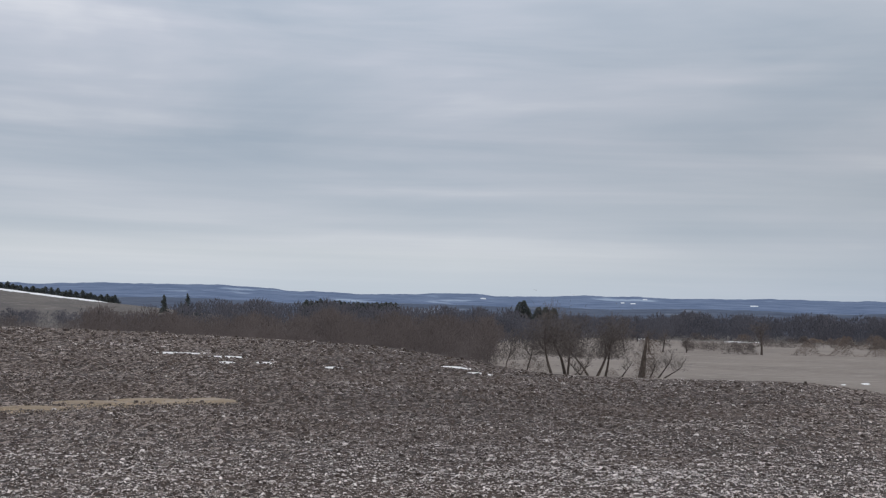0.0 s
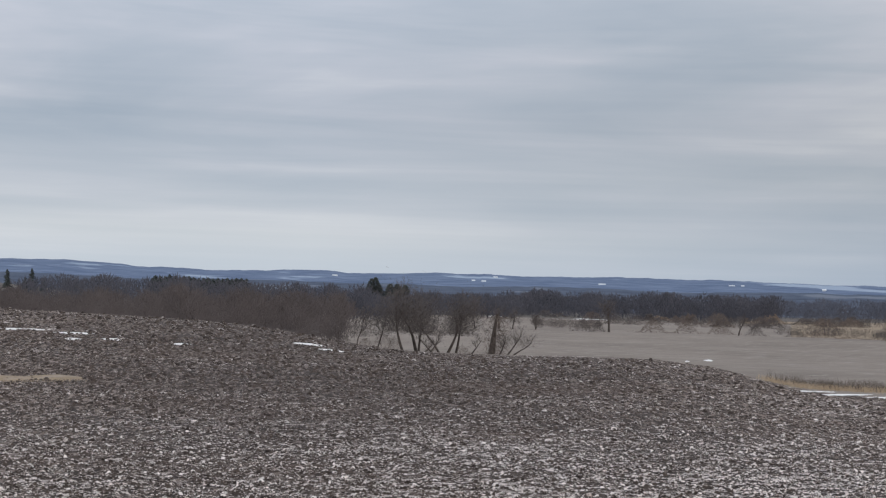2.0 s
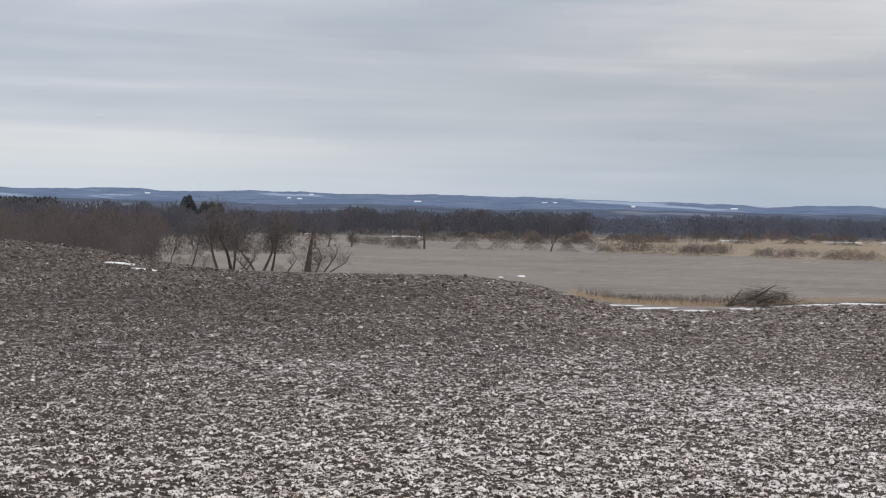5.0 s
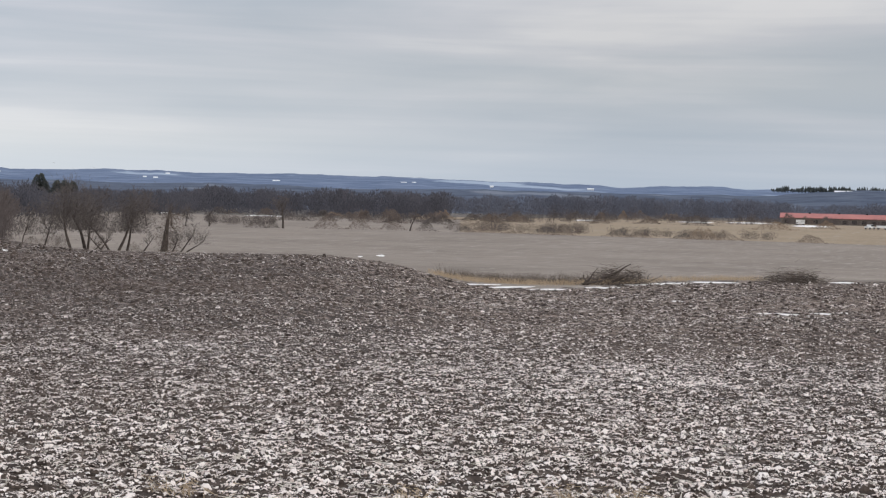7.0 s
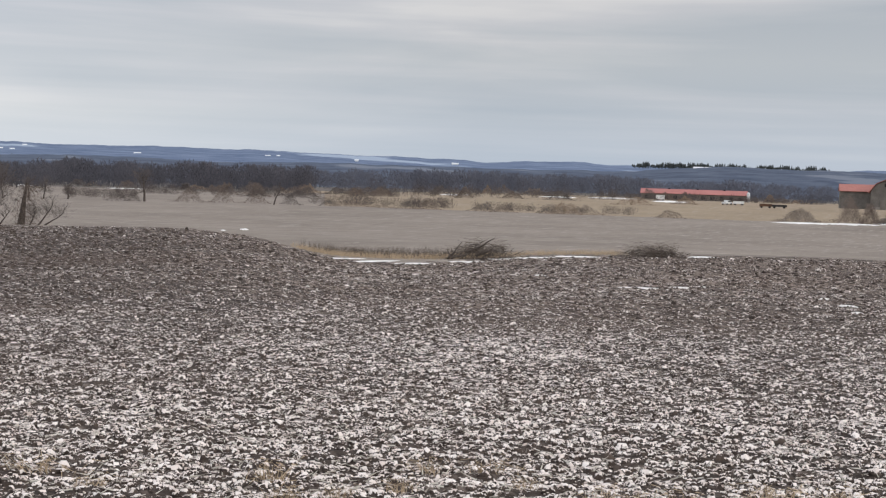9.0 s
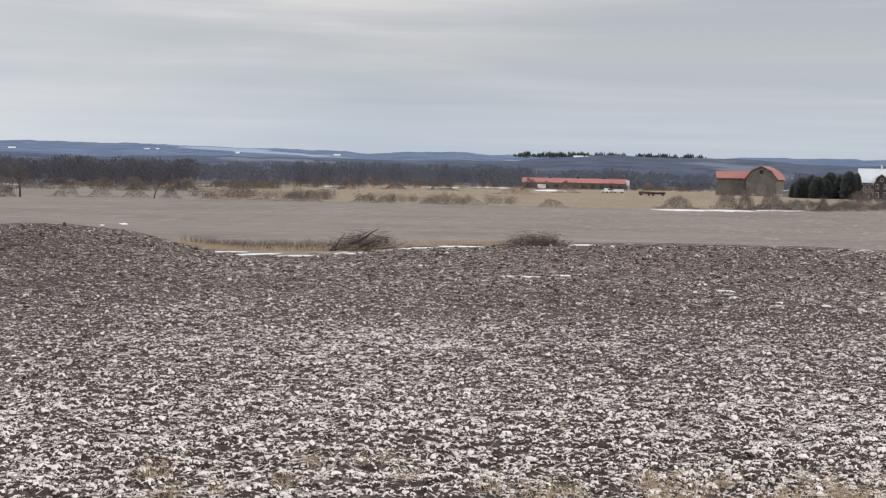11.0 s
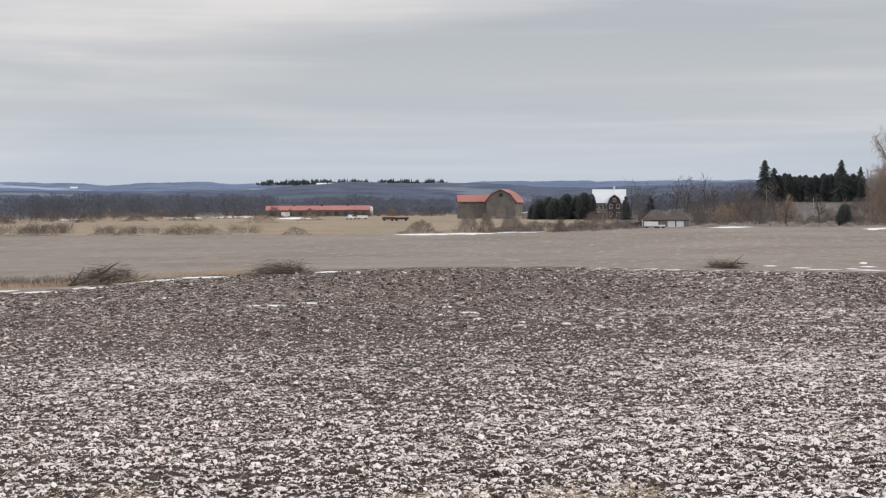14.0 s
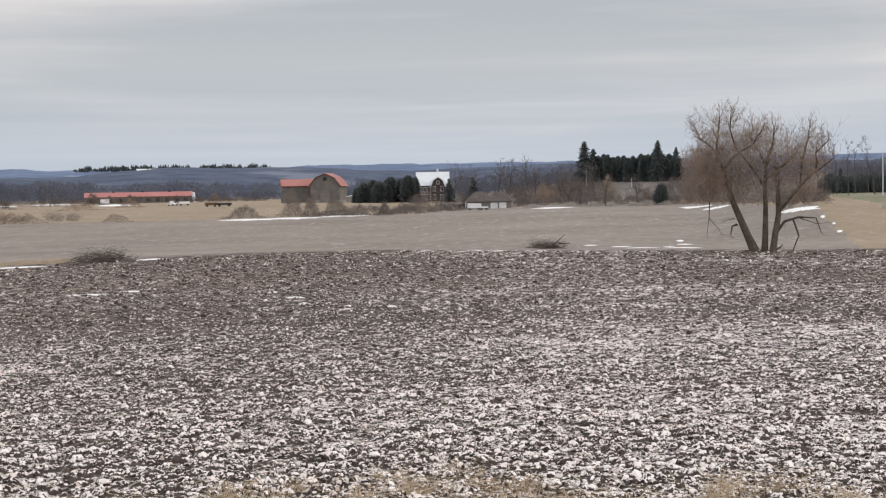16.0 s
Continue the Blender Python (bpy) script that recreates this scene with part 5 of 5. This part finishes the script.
# ---------------------------------------------------------------- poles
def pole(az, el, tall, r, mat, label, arm=True):
    t = thing("utility_pole", place(az, reach(az, el, 160), 0.2), label, "pole", "poles")
    s = Shape()
    s.tube([Vector((0, 0, 0)), Vector((0.03, 0, tall * 0.5)), Vector((0, 0, tall))], [r, r * 0.9, r * 0.7], 8)
    part("shaft", s, mat, t)
    if arm:
        a = Shape()
        a.box(-0.9, 0.9, -0.06, 0.06, tall - 0.8, tall - 0.65)
        part("crossarm", a, mat, t)
        for x in (-0.8, 0.8):
            i = Shape()
            i.tube([Vector((x, 0, tall - 0.65)), Vector((x, 0, tall - 0.45))], [0.05, 0.03], 6)
            part("insulator", i, PALE, t)


pole(58.8, -0.62, 6.3, 0.13, POLE, "weathered wooden utility pole beside the lawn")
pole(61.26, -0.6, 9.0, 0.11, PALE, "tall pale metal pole on the lawn", False)
pole(50.27, -0.25, 9.5, 0.16, POLE, "weathered utility pole near the evergreen hedge")
pole(51.05, -0.4, 8.0, 0.16, POLE, "weathered utility pole beside a farm lane")
pole(52.0, -0.1, 4.0, 0.14, WHITE, "short white post on the meadow", False)
pole(55.0, -0.3, 7.0, 0.14, POLE, "wooden pole behind the willow")


# ---------------------------------------------------------------- far farmsteads
def far_farm(az, el, length, mat, label):
    top = float(blend(az, SKYLINE))
    f = (el - 0.3) / max(0.05, top - 0.3)
    tt = np.linspace(0, 1, 400)
    i = int(np.argmin(np.abs(smooth(tt) ** 0.8 - np.clip(f, 0, 0.98))))
    d = 2800 + 1700 * tt[i]
    a = radians(az)
    z = EYE + d * math.tan(radians(el))
    t = thing("far_barn", pose(d * math.sin(a), d * math.cos(a), z - 1.5, 0, 0, -az), label, "barn", "far farmsteads on the hills")
    w_ = Shape()
    w_.box(-length / 2, length / 2, 0, 9, 0, 3.4)
    part("wall", w_, WHITE, t)
    r = Shape()
    r.prism([(-0.6, 3.3), (9.6, 3.3), (4.5, 6)], -length / 2 - 1, length / 2 + 1)
    r.v = [Vector((v.y, v.x, v.z)) for v in r.v]
    part("roof", r, mat, t)


for az_, el_, n_ in ((6.95, 0.75, 18), (7.35, 0.73, 24), (7.8, 0.9, 26), (11.9, 0.73, 40), (16.8, 0.79, 34), (17.2, 0.8, 18), (1.6, 0.8, 30), (24.0, 0.72, 40), (20.2, 0.73, 22)):
    far_farm(az_, el_, n_ * 0.4, PALE, "distant pale farm building on a hillside")


# ---------------------------------------------------------------- clods and frost crumbs over the ploughed soil
def clod_material():
    """Dark lumps with frost and snow dust lying on their tops."""
    k = material("frosted_soil_clods", 0.95)
    geo = k.n("ShaderNodeNewGeometry")
    pick = geo.outputs["Random Per Island"]
    upward = k.n("ShaderNodeSeparateXYZ", {0: geo.outputs["Normal"]}).outputs[2]
    other = k.math("FRACT", k.math("MULTIPLY", pick, 7.31))
    grain = k.noise(k.where, 30.0, 3, 0.6)
    soil = k.mix(k.ramp(grain, (0.4, grey(0)), (0.75, grey(0.45))), k.ramp(pick, (0.0, (0.022, 0.016, 0.0135)), (1.0, (0.085, 0.064, 0.053))), (0.17, 0.128, 0.106))
    cover = k.n("ShaderNodeAttribute", attribute_name="snow_cover").outputs["Fac"]
    dust = k.ramp(other, (0.0, (0.29, 0.23, 0.195)), (0.8, (0.41, 0.338, 0.292)), (1.0, (0.47, 0.395, 0.345)))
    white = k.ramp(other, (0.0, (0.54, 0.437, 0.38)), (0.4, (0.85, 0.742, 0.685)), (1.0, (0.95, 0.87, 0.82)))
    west_dark = k.n("ShaderNodeAttribute", attribute_name="west_dark").outputs["Fac"]
    dust = k.mix(west_dark, dust, (0.19, 0.158, 0.142))
    frost = k.mix(k.ramp(cover, (0.42, grey(0)), (1.06, grey(1))), dust, white)
    # snow in ragged scraps, more of it on level faces
    scraps = k.math("ADD", k.math("MULTIPLY", k.noise(k.where, 13.0, 4, 0.6, 0.6), 0.55), k.math("MULTIPLY", k.noise(k.where, 42.0, 3, 0.6), 0.45))
    level = k.math("ADD", k.math("MULTIPLY", k.math("SUBTRACT", upward, 0.78), 0.5), k.math("MULTIPLY", k.math("SUBTRACT", other, 0.5), 0.12))
    lying = k.ramp(k.math("ADD", k.math("ADD", scraps, level), k.math("MULTIPLY", k.math("SUBTRACT", cover, 0.9), 0.13)), (0.475, grey(0)), (0.515, grey(1)))
    colour(k, k.mix(lying, soil, frost))
    relief(k, k.math("ADD", grain, k.math("MULTIPLY", lying, 0.35)), 0.7, 0.02)
    return k.m


CLOD = clod_material()


def lumps(name, label, count, mat, seed, pick, size, flat, category):
    """Many small uneven lumps over the ploughed field; as one mass."""
    rng = np.random.default_rng(seed)
    cols = np.linspace(-17.4, 62.4, 170)
    ds = np.geomspace(7.2, 220, 900)
    az, d = [], []
    for a in cols:
        dc = float(blend(a, BROW_D))
        dd = ds[ds < dc + 1]
        e = np.maximum.accumulate(np.degrees(np.arctan((ground_z(a, dd) - EYE) / dd)))
        top = float(blend(a, BROW_E))
        n = int(count / len(cols) * (top + 12.3) / 9.9)
        el = -12.3 + (top + 12.3) * rng.random(n) ** 0.76
        az.append(a + rng.normal(0, 0.45, n).clip(-1.2, 1.2))
        d.append(np.interp(el, e + np.arange(len(e)) * 1e-9, dd))
    az, d = np.concatenate(az), np.concatenate(d)
    keep = rng.random(len(az)) < pick(az, d)
    az, d = az[keep], d[keep]
    n = len(az)
    x, y = d * np.sin(np.radians(az)), d * np.cos(np.radians(az))
    z = ground_z(az, d) + soil_relief(x, y, d)[1]
    wide = size(d) * np.exp(np.clip(rng.normal(-0.06, 0.38, n), -0.8, 0.8)) * d / 2623.0
    tall = wide * flat * rng.uniform(0.6, 1.4, n)
    turn_ = -np.radians(az) + rng.normal(0, 0.55, n)
    ring = np.arange(4) * math.pi / 2
    low_ = 0.5 * rng.uniform(0.7, 1.35, (n, 4))
    lx, ly = low_ * np.cos(ring) * wide[:, None] * 1.35, low_ * np.sin(ring) * wide[:, None] * 0.9
    ring3 = np.arange(3) * 2 * math.pi / 3 + 0.5
    top_ = 0.36 * rng.uniform(0.5, 1.3, (n, 3))
    tx, ty = top_ * np.cos(ring3) * wide[:, None] * 1.2, top_ * np.sin(ring3) * wide[:, None]
    px, py = np.concatenate([lx, tx], 1), np.concatenate([ly, ty], 1)
    pz = np.concatenate([-0.25 * tall[:, None] * np.ones((1, 4)), tall[:, None] * rng.uniform(0.65, 1.1, (n, 3))], 1)
    c, s_ = np.cos(turn_)[:, None], np.sin(turn_)[:, None]
    v = np.stack([px * c - py * s_ + x[:, None], px * s_ + py * c + y[:, None], pz + z[:, None]], -1).reshape(-1, 3)
    one = np.array([(0, 1, 4), (1, 5, 4), (1, 2, 5), (2, 3, 6), (2, 6, 5), (3, 0, 6), (0, 4, 6), (4, 5, 6)], np.int32)
    f = (one[None] + 7 * np.arange(n, dtype=np.int32)[:, None, None]).reshape(-1, 3)
    me = bpy.data.meshes.new(name)
    me.vertices.add(len(v))
    me.vertices.foreach_set("co", v.astype(np.float32).ravel())
    me.loops.add(f.size)
    me.loops.foreach_set("vertex_index", f.ravel())
    me.polygons.add(len(f))
    me.polygons.foreach_set("loop_start", np.arange(0, f.size, 3, dtype=np.int32))
    me.materials.append(mat)
    me.update(calc_edges=True)
    me.polygons.foreach_set("use_smooth", np.ones(len(f), bool))
    thin = cover_of(az, d) + rng.normal(0, 0.12, n)
    me.attributes.new("snow_cover", "FLOAT", "POINT").data.foreach_set("value", np.repeat(thin, 7).astype(np.float32))
    me.attributes.new("west_dark", "FLOAT", "POINT").data.foreach_set("value", np.repeat(west_dark_of(az, d), 7).astype(np.float32))
    return tagged(new(name, me), label, category, kind="stuff")


lumps("soil_clods", "dark frozen soil clods dusted with snow on the ploughed field", 130000, CLOD, 1, lambda az, d: 1 + 0 * d, lambda d: 4.0 + 5.4 * np.exp(-(d - 8) / 14), 0.47, "soil")


# ---------------------------------------------------------------- trees and barns along the nearer ridge
def ridge():
    R.seed(333)
    sh = Shape()
    for _ in range(150):
        az = R.choice((R.uniform(30.9, 33.6), R.uniform(30.9, 35.2), R.uniform(35.5, 38.2)))
        a, d, h = radians(az), 2610.0, R.uniform(6, 13)
        p = Vector((d * math.sin(a), d * math.cos(a), EYE + d * math.tan(radians(0.80))))
        sh.tube([p, p + Vector((0, 0, h * 0.5))], [0.6, 0.4], 4)
        for _ in range(7):
            q = p + Vector((R.gauss(0, 2.0), R.gauss(0, 2.0), h * R.uniform(0.2, 0.6)))
            sh.spike(q, q + Vector((R.gauss(0, 1.0), R.gauss(0, 1.0), h * 0.5)), 1.5)
    tagged(new("ridge_trees", sh.mesh("ridge_trees", NEEDLE)), "dark far trees along a ridge at the horizon", "trees", kind="stuff")
    for az, n in ((33.3, 16), (33.7, 12), (34.75, 14)):
        a, d = radians(az), 2560.0
        t = thing("far_barn", pose(d * math.sin(a), d * math.cos(a), EYE + d * math.tan(radians(0.78)), 0, 0, -az), "distant pale farm building on a ridge", "barn", "far farmsteads on the hills")
        w_ = Shape()
        w_.box(-n / 2, n / 2, 0, 9, -4, 3.4)
        part("wall", w_, WHITE, t)
        r = Shape()
        r.prism([(-0.6, 3.3), (9.6, 3.3), (4.5, 6)], -n / 2 - 1, n / 2 + 1)
        r.v = [Vector((v.y, v.x, v.z)) for v in r.v]
        part("roof", r, PALE, t)


ridge()
